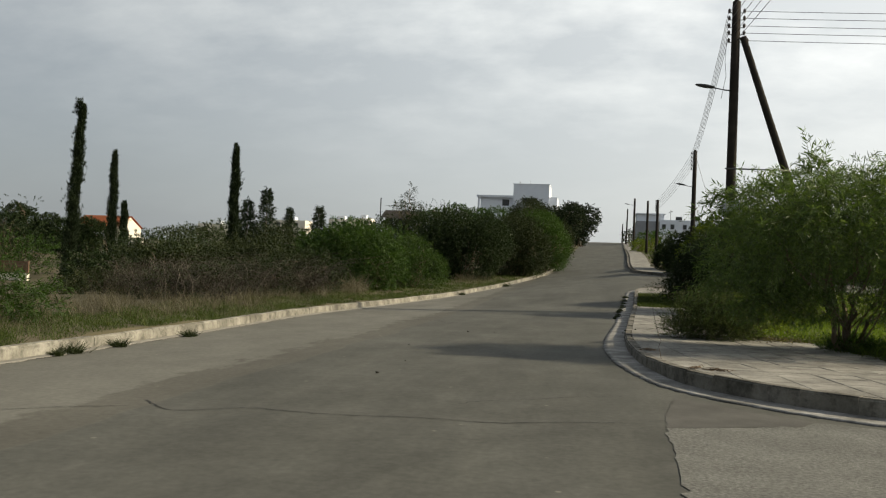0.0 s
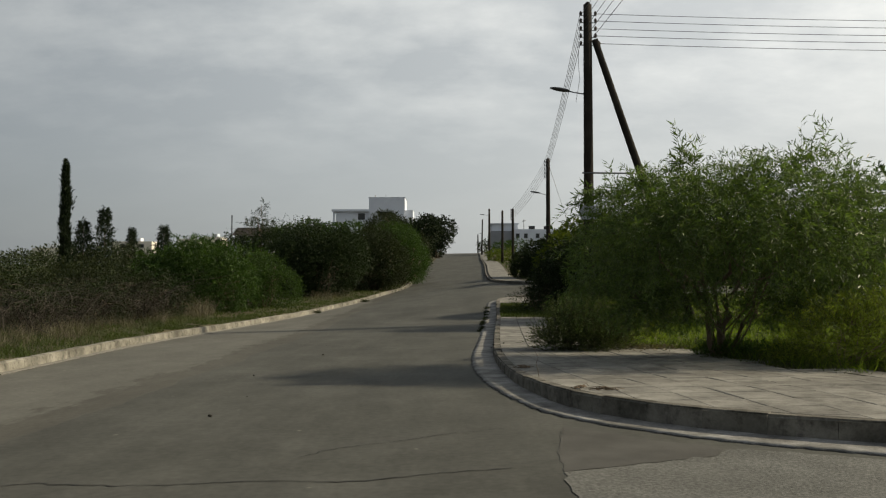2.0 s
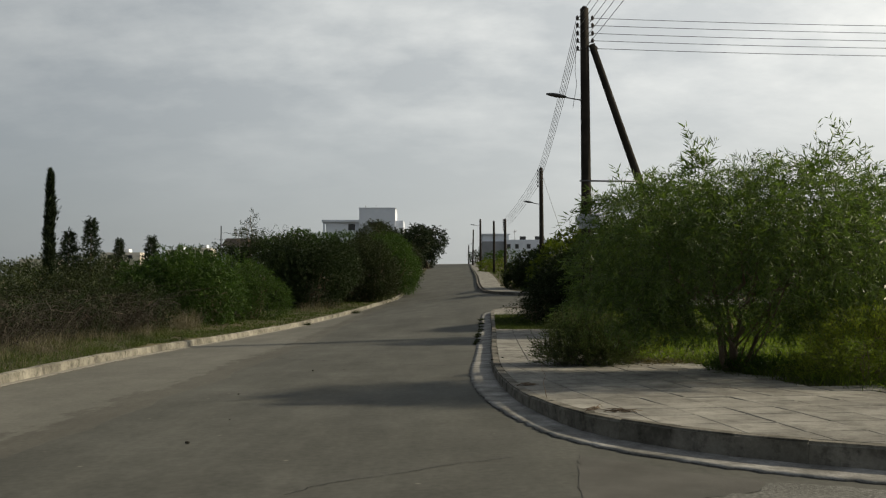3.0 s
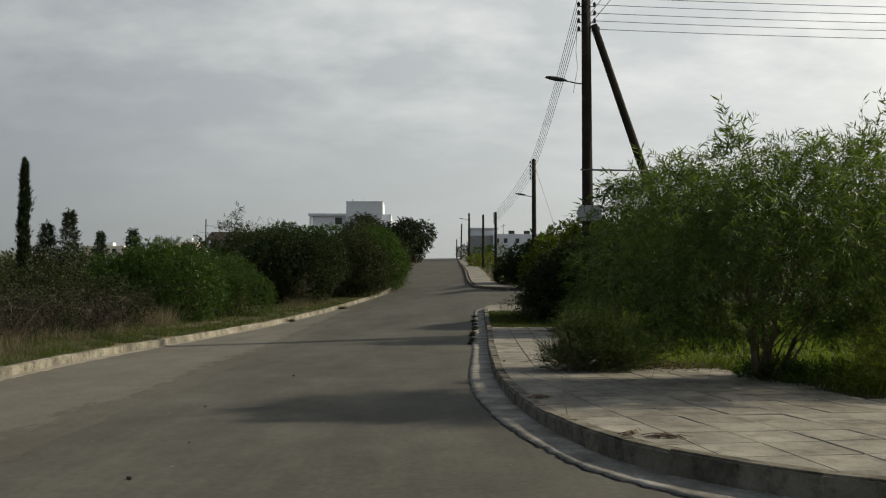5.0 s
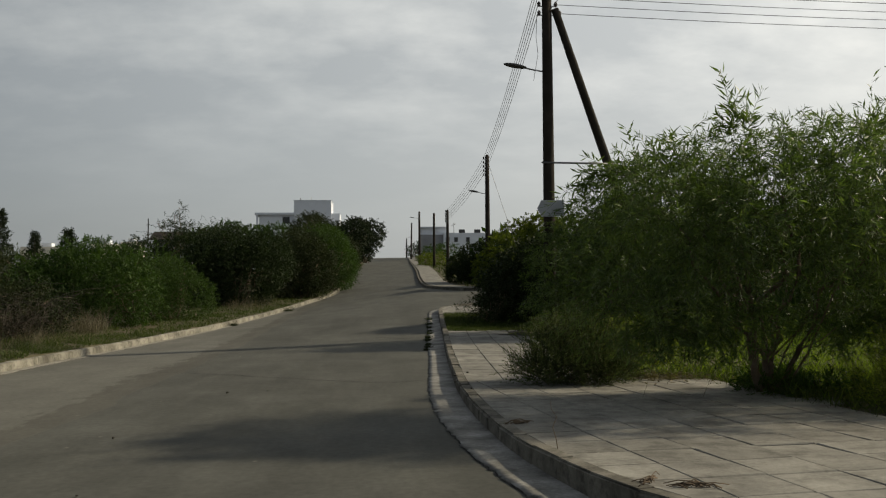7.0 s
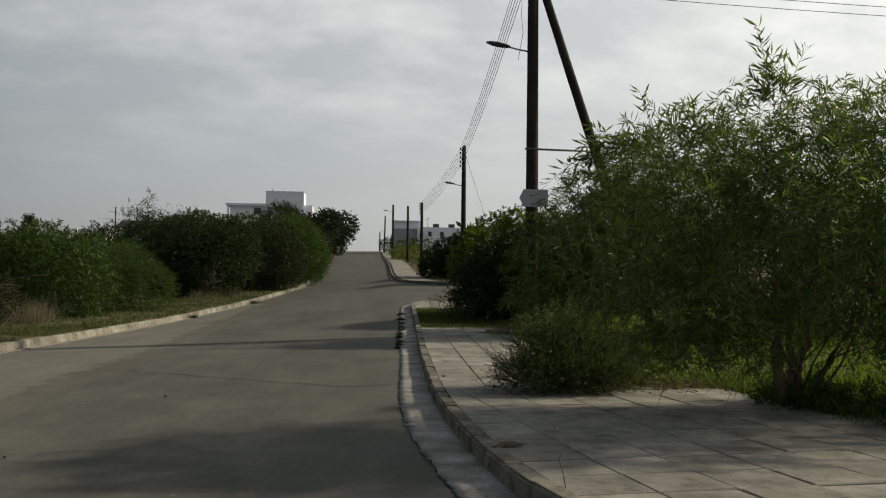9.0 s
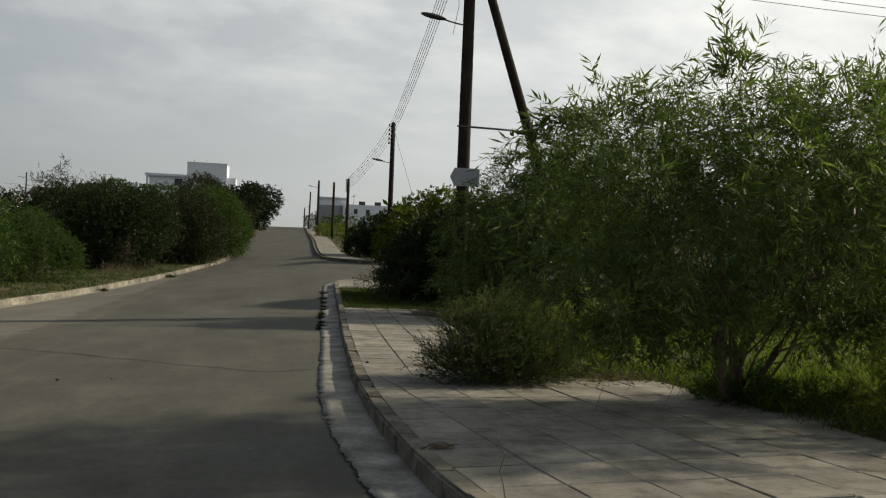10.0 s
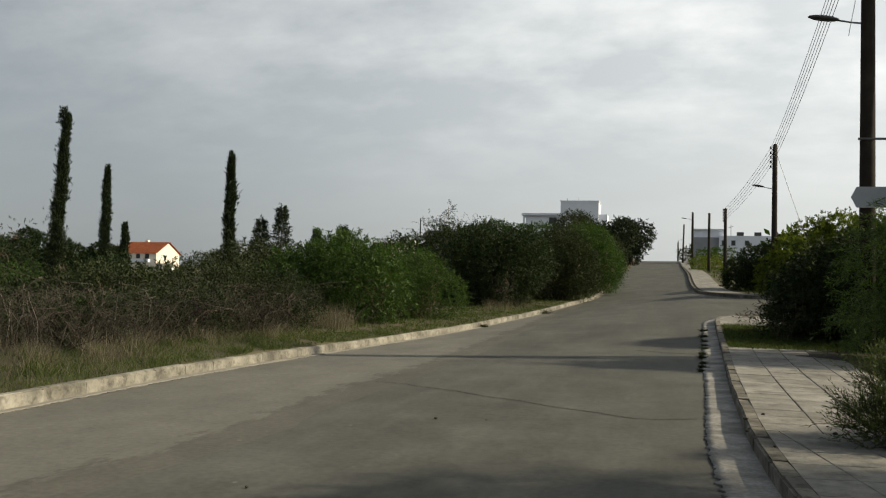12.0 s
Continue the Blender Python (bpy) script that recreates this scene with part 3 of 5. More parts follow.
def gutter(name, points, width, label, mat=CONCRETE):
    line = smooth_line(points, 0.06)
    nrm = normals_left(line)
    n = len(line)
    ragged = gutter_rng.normal(size=n) * 0.015
    ragged = ragged - np.where(gutter_rng.random(n) < 0.05, gutter_rng.uniform(0.02, 0.06, n), 0)
    wide = width(line) + ragged + 0.025 * np.sin(np.arange(n) * 0.031)
    rows = []
    for s, lift in ((-0.04, 0.024), (0.4, 0.018), (0.8, 0.02), (1.0, 0.018), (1.0, -0.02)):
        p = line + nrm * (wide * s)[:, None]
        rows.append(np.column_stack([p, surface(p[:, 0], p[:, 1]) + lift]))
    ob = tagged(new(name, strip_mesh(name, np.stack(rows, 1)[:, ::-1], mat)), label, "gutter", kind="structure")
    # dark seam where the asphalt has come away from the concrete
    gap = gutter_rng.uniform(0.003, 0.022, n)
    inner, outer = line + nrm * (wide - 0.01)[:, None], line + nrm * (wide + gap)[:, None]
    seam = np.stack([np.column_stack([p, surface(p[:, 0], p[:, 1]) + 0.0085]) for p in (outer, inner)], 1)
    part("seam", strip_mesh("seam", seam, CRACK), CRACK, ob)
    return ob


gutter("gutter_right", CORNER, lambda l: 0.40 + 0.1 * np.clip((12 - l[:, 1]) / 3, 0, 1), "pale concrete gutter with ragged asphalt edge")
left_points = [(float(kerb_left_x(y)), y) for y in range(78, -22, -2)]
gutter("gutter_left", left_points[1:-1], lambda l: np.full(len(l), 0.15), "narrow dull concrete gutter strip", GUTTER_DULL)


def kerbstone_mesh(name, length, mat, seed):
    """A kerbstone along x, its face towards +y, worn at the top edge."""
    rng = np.random.default_rng(seed)
    bm = boxed(-length / 2, -0.15, -0.24, length / 2, 0.0, 0.0)
    top = [e for e in bm.edges if all(v.co.z > -0.01 and v.co.y > -0.01 for v in e.verts)]
    bmesh.ops.bevel(bm, geom=top, offset=0.022, segments=2, affect="EDGES")
    for v in bm.verts:
        v.co += Vector(rng.normal(size=3) * 0.005)
    me = bpy.data.meshes.new(name)
    bm.to_mesh(me)
    bm.free()
    me.materials.append(mat)
    return me


def kerb(name, points, stone, mat, label, rise=CURB):
    """A row of kerbstones whose faces look to the left of the line."""
    ob = tagged(new(name), label, "kerb", kind="structure")
    rng = np.random.default_rng(len(points))
    line = smooth_line(points, stone)
    seg = np.linalg.norm(np.diff(line, axis=0), axis=1)
    kinds = [kerbstone_mesh("kerbstone", float(seg.mean()) - 0.004, mat, k) for k in range(4)]
    for a, b in zip(line[:-1], line[1:]):
        za, zb = (float(surface(*p)) + (rise(*p) if callable(rise) else rise) for p in (a, b))
        stone_ob = new("kerbstone", kinds[rng.integers(4)])
        t = Vector((b[0] - a[0], b[1] - a[1], zb - za)).normalized()
        n = Vector((-t.y, t.x, 0)).normalized()
        u = t.cross(n)
        m = Matrix((t, n, u)).transposed().to_4x4()
        m.translation = Vector(((a[0] + b[0]) / 2, (a[1] + b[1]) / 2, (za + zb) / 2 + rng.normal() * 0.004)) + n * rng.normal() * 0.003
        stone_ob.parent, stone_ob.matrix_basis = ob, m
    return ob


kerb("kerb_right", CORNER[1:-1], 0.62, KERB_DARK, "dirty grey concrete kerb curving round the corner", curb_rise)
kerb("kerb_left", left_points, 0.95, KERB_PALE, "pale weathered concrete kerb along the verge", CURB_LEFT)
kerb("kerb_far", FAR_CORNER[:-2], 1.2, KERB_DARK, "grey concrete kerb beyond the junction")

# ---- pavement of square slabs ----
kerb_line = smooth_line(CORNER[1:-3], 0.25)
inner_line = kerb_line - normals_left(kerb_line) * 0.15
BED = [tuple(p) for p in inner_line[inner_line[:, 1] < 39.8]]
bed_poly = BED + [p for p in reversed(BACK) if p[0] < 16.5]
bed = flat_piece("pavement", bed_poly, lambda x, y: float(curb_rise(x, y)) - 0.022, MORTAR)
pavement = tagged(new("pavement", bed), "footpath of square cream concrete slabs, weedy and stained", "pavement", kind="structure")


SLAB = 0.58


def slab_mesh(seed, size=SLAB - 0.013):
    rng = np.random.default_rng(seed)
    bm = boxed(-size / 2, -size / 2, -0.05, size / 2, size / 2, 0.0)
    top = [e for e in bm.edges if all(v.co.z > -0.01 for v in e.verts)]
    bmesh.ops.bevel(bm, geom=top, offset=0.009, segments=1, affect="EDGES")
    for v in bm.verts:
        v.co += Vector(rng.normal(size=3) * 0.002)
    me = bpy.data.meshes.new("slab")
    bm.to_mesh(me)
    bm.free()
    me.materials.append(PAVER)
    return me


inner_normal = normals_left(inner_line)
back_line = smooth_line([p for p in BACK if p[0] < 16.5], 0.25)


def cut(ring, at, normal):
    """The part of a ring of points behind a line."""
    out = []
    for a, b in zip(ring, ring[1:] + ring[:1]):
        da, db = np.dot(np.subtract(a, at), normal), np.dot(np.subtract(b, at), normal)
        if da <= 0:
            out.append(a)
        if da * db < 0:
            s = da / (da - db)
            out.append((a[0] + (b[0] - a[0]) * s, a[1] + (b[1] - a[1]) * s))
    return out


def top_at(x, y):
    return float(surface(x, y)) + float(curb_rise(x, y))


slab_kinds = [slab_mesh(k) for k in range(5)]
slab_rng = np.random.default_rng(12)
rest_v, rest_f, near_count = [], [], 0
SEAM_Y, STRIP = 18.7, (30.75, 36.4)
# two fields of slabs, one square to the straight footpath and one turned with the corner, meeting in a cut joint
for turn, origin, side in ((-3.0, (1.78, SEAM_Y + SLAB / 2), 1), (6.5, (1.95, SEAM_Y - SLAB / 2), -1)):
    along = np.array([-math.sin(radians(turn)), math.cos(radians(turn))])
    across = np.array([along[1], -along[0]])
    for j in range(-8, 42):
        for i in range(-3, 28):
            x, y = np.array(origin) + across * (i + 0.5) * SLAB + along * j * SLAB * side
            half = SLAB / 2 - 0.0065
            ring = [tuple(np.array((x, y)) + across * sx * half + along * sy * half) for sx, sy in ((-1, -1), (1, -1), (1, 1), (-1, 1))]
            inside = [bool(in_polygon(np.array(px), np.array(py), bed_poly)) for px, py in ring + [(x, y)]]
            if not any(inside) or STRIP[0] < y < STRIP[1] or (not inside[4] and np.hypot(*(back_line - (x, y)).T).min() < 0.3):
                continue
            whole = all(inside)
            if any((py - SEAM_Y) * side < 0 for _, py in ring):
                ring, whole = cut(ring, (x, SEAM_Y + 0.004 * side), (0, -side)), False
            near_k = int(np.argmin(((inner_line - (x, y)) ** 2).sum(1)))
            if not all(inside) and np.hypot(*(inner_line[near_k] - (x, y))) < 0.7:
                for k in range(max(0, near_k - 4), min(len(inner_line), near_k + 5), 2):
                    ring = cut(ring, inner_line[k] - inner_normal[k] * 0.006, inner_normal[k])
            if len(ring) < 3:
                continue
            z = top_at(x, y) + slab_rng.normal() * 0.002
            if not whole:
                bm = bmesh.new()
                f = bm.faces.new([bm.verts.new((px - x, py - y, top_at(px, py) - z)) for px, py in ring])
                if f.calc_area() < 0.006:
                    bm.free()
                    continue
                grown = bmesh.ops.extrude_face_region(bm, geom=[f])
                bmesh.ops.translate(bm, vec=(0, 0, -0.05), verts=[v for v in grown["geom"] if isinstance(v, bmesh.types.BMVert)])
                bmesh.ops.recalc_face_normals(bm, faces=bm.faces)
                part("slab", bm, PAVER, pavement).location = (x, y, z)
                near_count += 1
                continue
            slope = math.atan2(top_at(x, y + 0.25) - top_at(x, y - 0.25), 0.5)
            m = pose(x, y, z, math.degrees(slope) + slab_rng.normal() * 0.25, slab_rng.normal() * 0.25, turn + slab_rng.normal() * 0.2)
            if x < 7.5 and y < 30 and near_count < 300:
                near_count += 1
                ob = new("slab", slab_kinds[slab_rng.integers(5)])
                ob.parent, ob.matrix_basis = pavement, m
            else:
                src = slab_kinds[slab_rng.integers(5)]
                off = len(rest_v)
                rest_v.extend(tuple(m @ v.co) for v in src.vertices)
                rest_f.extend(tuple(off + k for k in p.vertices) for p in src.polygons)
rest = part("far_slabs", mesh_of("far_slabs", rest_v, rest_f, PAVER), PAVER, pavement)
tagged(rest, kind="stuff")

far_pave = [(p[0], p[1]) for p in smooth_line([(9, 57.3), (7.6, 57.6), (5.5, 58.9), (4.3, 61.6), (3.8, 65), (4.0, 80), (4.6, 100), (5.4, 145), (6.3, 190)], 1.5)]
far_rows = []
for x, y in far_pave:
    us = np.linspace(x, x + 1.7, 4)
    far_rows.append(np.column_stack([us, np.full(4, y), surface(us, np.full(4, y)) + CURB - 0.003]))
tagged(new("pavement_far", strip_mesh("pavement_far", far_rows, PAVER)), "pale concrete footpath running uphill", "pavement", kind="structure")


def top_of(x, y):
    return float(ground_height(np.array(float(x)), np.array(float(y))))


# ---- poles and wires ----
def utility_pole(x, y, z0, z1, radius, label, insulators=(), lamp=None, tilt=0.0):
    ob = thing("utility_pole", (x, y, z0), label, "utility pole", "poles along the road")
    h = z1 - z0
    part("shaft", tubes("shaft", [[(tilt * s * h, 0, s * h - 0.4 * (s == 0)) for s in (0, 0.25, 0.5, 0.75, 1)], [(tilt * h, 0, h - 0.02), (tilt * h, 0, h + radius * 0.5)]],
                        [(radius * 1.12, radius * 0.85), (radius * 0.85, radius * 0.3)], 14, WOOD_POLE), WOOD_POLE, ob)
    for dx, dy, dz in insulators:
        bm = bmesh.new()
        for k, (r, zz) in enumerate(((0.035, 0.0), (0.055, 0.03), (0.04, 0.06), (0.058, 0.085), (0.03, 0.12))):
            bmesh.ops.create_cone(bm, cap_ends=True, segments=10, radius1=r, radius2=r * 0.8, depth=0.035,
                                  matrix=Matrix.Translation((dx, dy, dz - h * 0 + zz)))
        body = part("insulator", bm, PORCELAIN, ob, "brown porcelain spool insulator")
        part("bracket", boxed(min(0, dx) if dx < 0 else 0, dy - 0.015, dz - 0.02, dx if dx > 0 else 0, dy + 0.015, dz), STEEL, body)
    if lamp:
        dx, dz, size = lamp
        arm = part("lamp_arm", tubes("lamp_arm", [[(0, 0, dz - 0.1 * size), (dx * 0.3, 0, dz - 0.05 * size), (dx * 0.62, 0, dz + 0.03)]], [(0.022, 0.022)], 8, STEEL), STEEL, ob, "thin steel lamp arm")
        bm = bmesh.new()
        bmesh.ops.create_uvsphere(bm, u_segments=14, v_segments=8, radius=0.5,
                                  matrix=Matrix.Translation((dx * 0.82, 0, dz + 0.08)) @ Matrix.Rotation(-0.16 if dx < 0 else 0.16, 4, "Y").inverted() @ Matrix.Diagonal((0.72 * size, 0.26 * size, 0.13 * size, 1)))
        head = part("lamp_head", bm, DARK_CAST, arm, "dark street lamp head")
        head.matrix_basis = Matrix()
    return ob


P1 = (5.47, 30.72)
levels = [10.72, 10.47, 10.2, 9.95, 9.68]
p1z = top_of(*P1)
pole_1 = utility_pole(P1[0], P1[1], p1z, 11.1, 0.165, "tall dark creosoted wooden utility pole with brace and lamp",
                      [(-0.24, -0.02, v - p1z) for v in levels] + [(0.27 + (0.12 if v < 9.8 else 0), 0.0, v - p1z) for v in levels], lamp=(-1.18, 8.06 - p1z, 1.0))
# raking strut bolted on the right of the pole, with a tie between the two
strut_line = [(0.24, -0.02, 9.86 - p1z), (1.12, -0.02, 7.2 - p1z), (1.89, -0.02, 4.9 - p1z), (3.55, -0.02, -0.3)]
part("strut", tubes("strut", [strut_line], [(0.115, 0.15)], 12, WOOD_POLE), WOOD_POLE, pole_1, "raking wooden brace")
part("tie_bar", tubes("tie_bar", [[(-0.24, -0.17, 5.23 - p1z), (1.95, -0.17, 5.2 - p1z)]], [(0.028, 0.028)], 8, STEEL), STEEL, pole_1, "thin steel tie bar")
part("down_lead", tubes("down_lead", [[(-0.3, 0, 9.7 - p1z), (-0.33, 0, 9.0 - p1z), (-0.28, 0, 8.5 - p1z), (-0.42, 0, 7.7 - p1z)]], [(0.007, 0.007)], 5, WIRE), WIRE, pole_1)

sign = thing("pole_sign", (5.45, 30.5, 3.87), "faded grey arrow-shaped metal sign plate on the pole", "sign")
bm = bmesh.new()
ring = [(-0.38, 0.0), (-0.26, 0.24), (0.42, 0.24), (0.42, -0.24), (-0.26, -0.24)]
face = bm.faces.new([bm.verts.new((x, 0, z)) for x, z in ring])
grown = bmesh.ops.extrude_face_region(bm, geom=[face])
bmesh.ops.translate(bm, vec=(0, -0.012, 0), verts=[v for v in grown["geom"] if isinstance(v, bmesh.types.BMVert)])
bmesh.ops.recalc_face_normals(bm, faces=bm.faces)
part("plate", bm, SIGN, sign)
for x0, x1, z, lean in ((0.08, 0.36, -0.07, -0.45), (0.14, 0.3, -0.15, 0.2)):
    bm = boxed(x0, -0.017, z - 0.014, x1, -0.013, z + 0.014)
    bmesh.ops.rotate(bm, verts=bm.verts, cent=((x0 + x1) / 2, 0, z), matrix=Matrix.Rotation(lean, 3, "Y"))
    part("mark", bm, SIGN_MARK, sign, "worn dark scrawl")

P2 = (7.2, 59.0)
p2z = top_of(*P2)
levels_2 = [9.62, 9.36, 9.1, 8.84, 8.58]
utility_pole(P2[0], P2[1], p2z, 9.82, 0.15, "dark wooden utility pole with a street lamp", [(-0.22, 0, v - p2z) for v in levels_2], lamp=(-1.05, 7.5 - p2z, 0.95))
P3 = (5.86, 74.0)
p3z = top_of(*P3)
levels_3 = [7.6, 7.4, 7.2, 7.0, 6.8]
utility_pole(P3[0], P3[1], p3z, 7.72, 0.12, "slim dark wooden utility pole on the footpath", [(-0.15, 0, v - p3z) for v in levels_3])
P4, P5, P6, P7 = (6.85, 107.0), (6.35, 134.0), (6.3, 168.0), (6.6, 205.0)
utility_pole(P4[0], P4[1], top_of(*P4), 10.35, 0.15, "slim dark wooden utility pole uphill")
utility_pole(P5[0], P5[1], top_of(*P5), 12.9, 0.17, "dark wooden utility pole near the crest", lamp=(-1.4, 12.0 - top_of(*P5), 1.0))
utility_pole(P6[0], P6[1], top_of(*P6), 13.8, 0.15, "leaning dark pole near the crest", tilt=0.02)
utility_pole(P7[0], P7[1], top_of(*P7), 12.9, 0.16, "short dark pole at the crest", lamp=(0.9, 13.2 - top_of(*P7), 0.8))


def wire(name, a, b, sag, label, r=0.01, n=18):
    a, b = np.array(a, float), np.array(b, float)
    s = np.linspace(0, 1, n)[:, None]
    line = (b - a) * s - np.array([0, 0, 1.0]) * sag * 4 * s * (1 - s)
    ob = new(name, tubes(name, [line], [(r, r)], 5, WIRE))
    ob.location = a
    return tagged(ob, label, "power line", "overhead wires")


for k, v in enumerate(levels):
    wire("power_line", (P1[0] - 0.26, P1[1], v + 0.05), (P2[0] - 0.22, P2[1], levels_2[k] + 0.05), 0.35, "thin bare overhead wire between wooden poles")
    wire("power_line", (P2[0] - 0.22, P2[1], levels_2[k] + 0.05), (P3[0] - 0.15, P3[1], levels_3[k] + 0.05), 0.25, "thin bare overhead wire running uphill")
    wire("power_line", (P1[0] + 0.3 + (0.12 if v < 9.8 else 0), P1[1], v + 0.05), (48, P1[1] + 1.2, v + 0.6), 0.45, "thin bare overhead wire crossing above the field", n=30)
    wire("power_line", (P1[0] - 0.2 + 0.05 * k, P1[1], v + 0.05), (7.6 + 0.12 * k, -14, v + 0.7), 0.3, "thin bare overhead wire passing above the corner", n=30)
wire("guy_wire", (P2[0] + 0.1, P2[1], 9.3), (9.6, 56.5, top_of(9.6, 56.5)), 0.12, "slack stay wire with an insulator, anchored in the bushes", r=0.012)

# ---- the corner: acacia, bushes, weeds ----
def acacia_shoots(rng):
    """Long arching shoots that stand clear of the crown."""
    qs, ls = [], []
    base = np.array([5.7, 17.0, 0.12])
    for (x, y, z), n, ln in (((4.68, 15.4, 3.25), 8, 0.62), ((4.72, 15.4, 3.45), 7, 0.6), ((6.9, 16.6, 3.4), 20, 0.85), ((7.2, 16.6, 3.5), 14, 0.9), ((7.7, 16.6, 3.4), 12, 0.85), ((6.2, 16.5, 3.1), 12, 0.5), ((3.15, 16.3, 2.75), 8, 0.42), ((3.5, 16.2, 2.9), 14, 0.45), ((5.9, 16.6, 3.2), 18, 0.42), ((4.1, 16.3, 3.1), 14, 0.4)):
        at = np.array([x, y, z]) - base + rng.normal(size=(n, 3)) * (0.09 if x < 4.8 and z > 3.2 else 0.15)
        lean = np.array([0.0 if x < 4.8 else 0.55, 0, 0]) if x > 4 else np.array([-0.8, 0, -0.4])
        q, l = sprays(rng, at, np.tile(lean + np.array([0, 0, 2.2 if x < 4.8 and z > 3.2 else 0.55]), (n, 1)), ln, 16, 0.15, 0.025, 0.3, 0.45, 0.75)
        qs.append(q)
        ls.append(l)
    # low drooping sprays on both sides of the stems
    for (x, y, z), n in (((3.85, 16.2, 1.15), 46), ((4.4, 16.1, 1.0), 50), ((4.85, 16.3, 1.2), 36), ((6.5, 16.7, 1.1), 44), ((7.1, 16.6, 1.2), 44), ((7.7, 16.6, 1.4), 40)):
        at = np.array([x, y, z]) - base + rng.normal(size=(n, 3)) * np.array([0.34, 0.25, 0.16])
        way = rng.normal(size=(n, 3)) * np.array([1.0, 0.7, 0.3])
        q, l = sprays(rng, at, way, 0.42, 14, 0.14, 0.02, 0.35, 0.0, 0.75, 0.38)
        qs.append(q)
        ls.append(l)
    return np.concatenate(qs), np.concatenate(ls)


shrub("acacia_tree", (5.7, 17.0, 0.12), [(-1.8, -0.7, 2.5, 0.8, 1.2, 0.65), (-0.95, -0.4, 2.75, 1.1, 1.5, 0.72), (0.1, -0.8, 2.8, 1.1, 1.5, 0.75), (1.1, -0.5, 2.8, 1.0, 1.4, 0.85), (-0.45, -1.8, 2.3, 1.1, 0.8, 0.6), (0.75, -1.9, 2.25, 1.0, 0.8, 0.7),
                                         (-1.55, -1.6, 2.05, 0.8, 0.7, 0.6), (1.85, -1.2, 2.2, 0.8, 1.0, 0.9), (-2.15, -0.8, 1.55, 0.65, 0.7, 0.55), (-1.8, -0.9, 1.1, 0.6, 0.5, 0.36), (-1.2, -0.8, 1.02, 0.5, 0.4, 0.3), (-1.5, -0.4, 0.95, 0.6, 0.5, 0.3), (-0.75, -0.7, 1.15, 0.5, 0.4, 0.32),
                                         (1.0, -0.3, 1.5, 0.7, 0.7, 0.5), (0.8, -0.3, 0.85, 0.6, 0.5, 0.42), (1.7, -0.3, 0.9, 0.7, 0.6, 0.5), (2.3, 0.0, 1.5, 0.8, 0.8, 0.7), (2.4, -0.2, 2.5, 0.9, 1.0, 0.9), (-0.9, -0.6, 1.7, 0.6, 0.6, 0.3)],
      "large bushy green acacia with long narrow drooping leaves", LEAF_ACACIA, 7, twigs=2500, length=0.5, count=22, leaf=0.135, width=0.0165, droop=0.6, lift=0.1, stems=7, stem_r=0.02,
      trunks=(((-1.5, -0.8, 2.2), 0.042), ((-0.9, -0.6, 2.6), 0.05), ((-0.1, -0.7, 2.6), 0.052), ((0.4, -0.5, 2.3), 0.044), ((-0.9, 0.0, 2.2), 0.036), ((0.9, -0.9, 2.0), 0.034)),
      category="tree", inner=0.42, extra_out=acacia_shoots, floor=0.45)
shrub("undergrowth", (5.75, 16.6, 0.1), [(-0.1, 0.3, 0.12, 0.45, 0.4, 0.16), (0.5, -0.2, 0.12, 0.5, 0.5, 0.15), (0.2, 0.7, 0.14, 0.4, 0.4, 0.18)],
      "dark low undergrowth round the foot of the acacia", LEAF_GREEN, 19, twigs=420, length=0.24, count=13, leaf=0.07, width=0.018, droop=0.2, lift=0.7, stems=8, stem_r=0.01, category="undergrowth", angle=0.5)
shrub("dark_shrub", (5.9, 34.2, 0.3), [(-0.9, -0.3, 0.95, 1.0, 1.3, 0.85), (0.2, 0.0, 1.35, 1.3, 1.5, 1.2), (0.1, -0.9, 1.1, 1.2, 1.1, 1.0), (1.5, -0.5, 1.6, 1.4, 1.3, 1.4), (-1.5, 0.3, 0.6, 0.7, 1.0, 0.5), (-1.25, 0.1, 1.3, 0.8, 1.2, 0.75), (-0.6, 0.0, 1.9, 1.0, 1.2, 0.85), (0.5, -0.3, 2.3, 1.1, 1.2, 0.8), (1.0, -1.6, 1.2, 1.2, 0.9, 1.0), (2.4, -1.6, 1.6, 1.2, 0.9, 1.3)],
      "dense dark green rounded shrub behind the grass strip", LEAF_DARK, 8, twigs=6400, length=0.34, count=12, leaf=0.11, width=0.042, droop=0.4, stems=8, inner=0.6)
shrub("dark_shrub", (4.0, 32.9, 0.3), [(0.2, 0, 0.75, 0.5, 0.7, 0.5), (-0.35, 0.1, 0.5, 0.5, 0.5, 0.35)],
      "thin outer branches with spiky leaves over the footpath", LEAF_DARK, 18, twigs=120, length=0.55, count=12, leaf=0.13, width=0.026, droop=0.35, stems=9, stem_r=0.012)
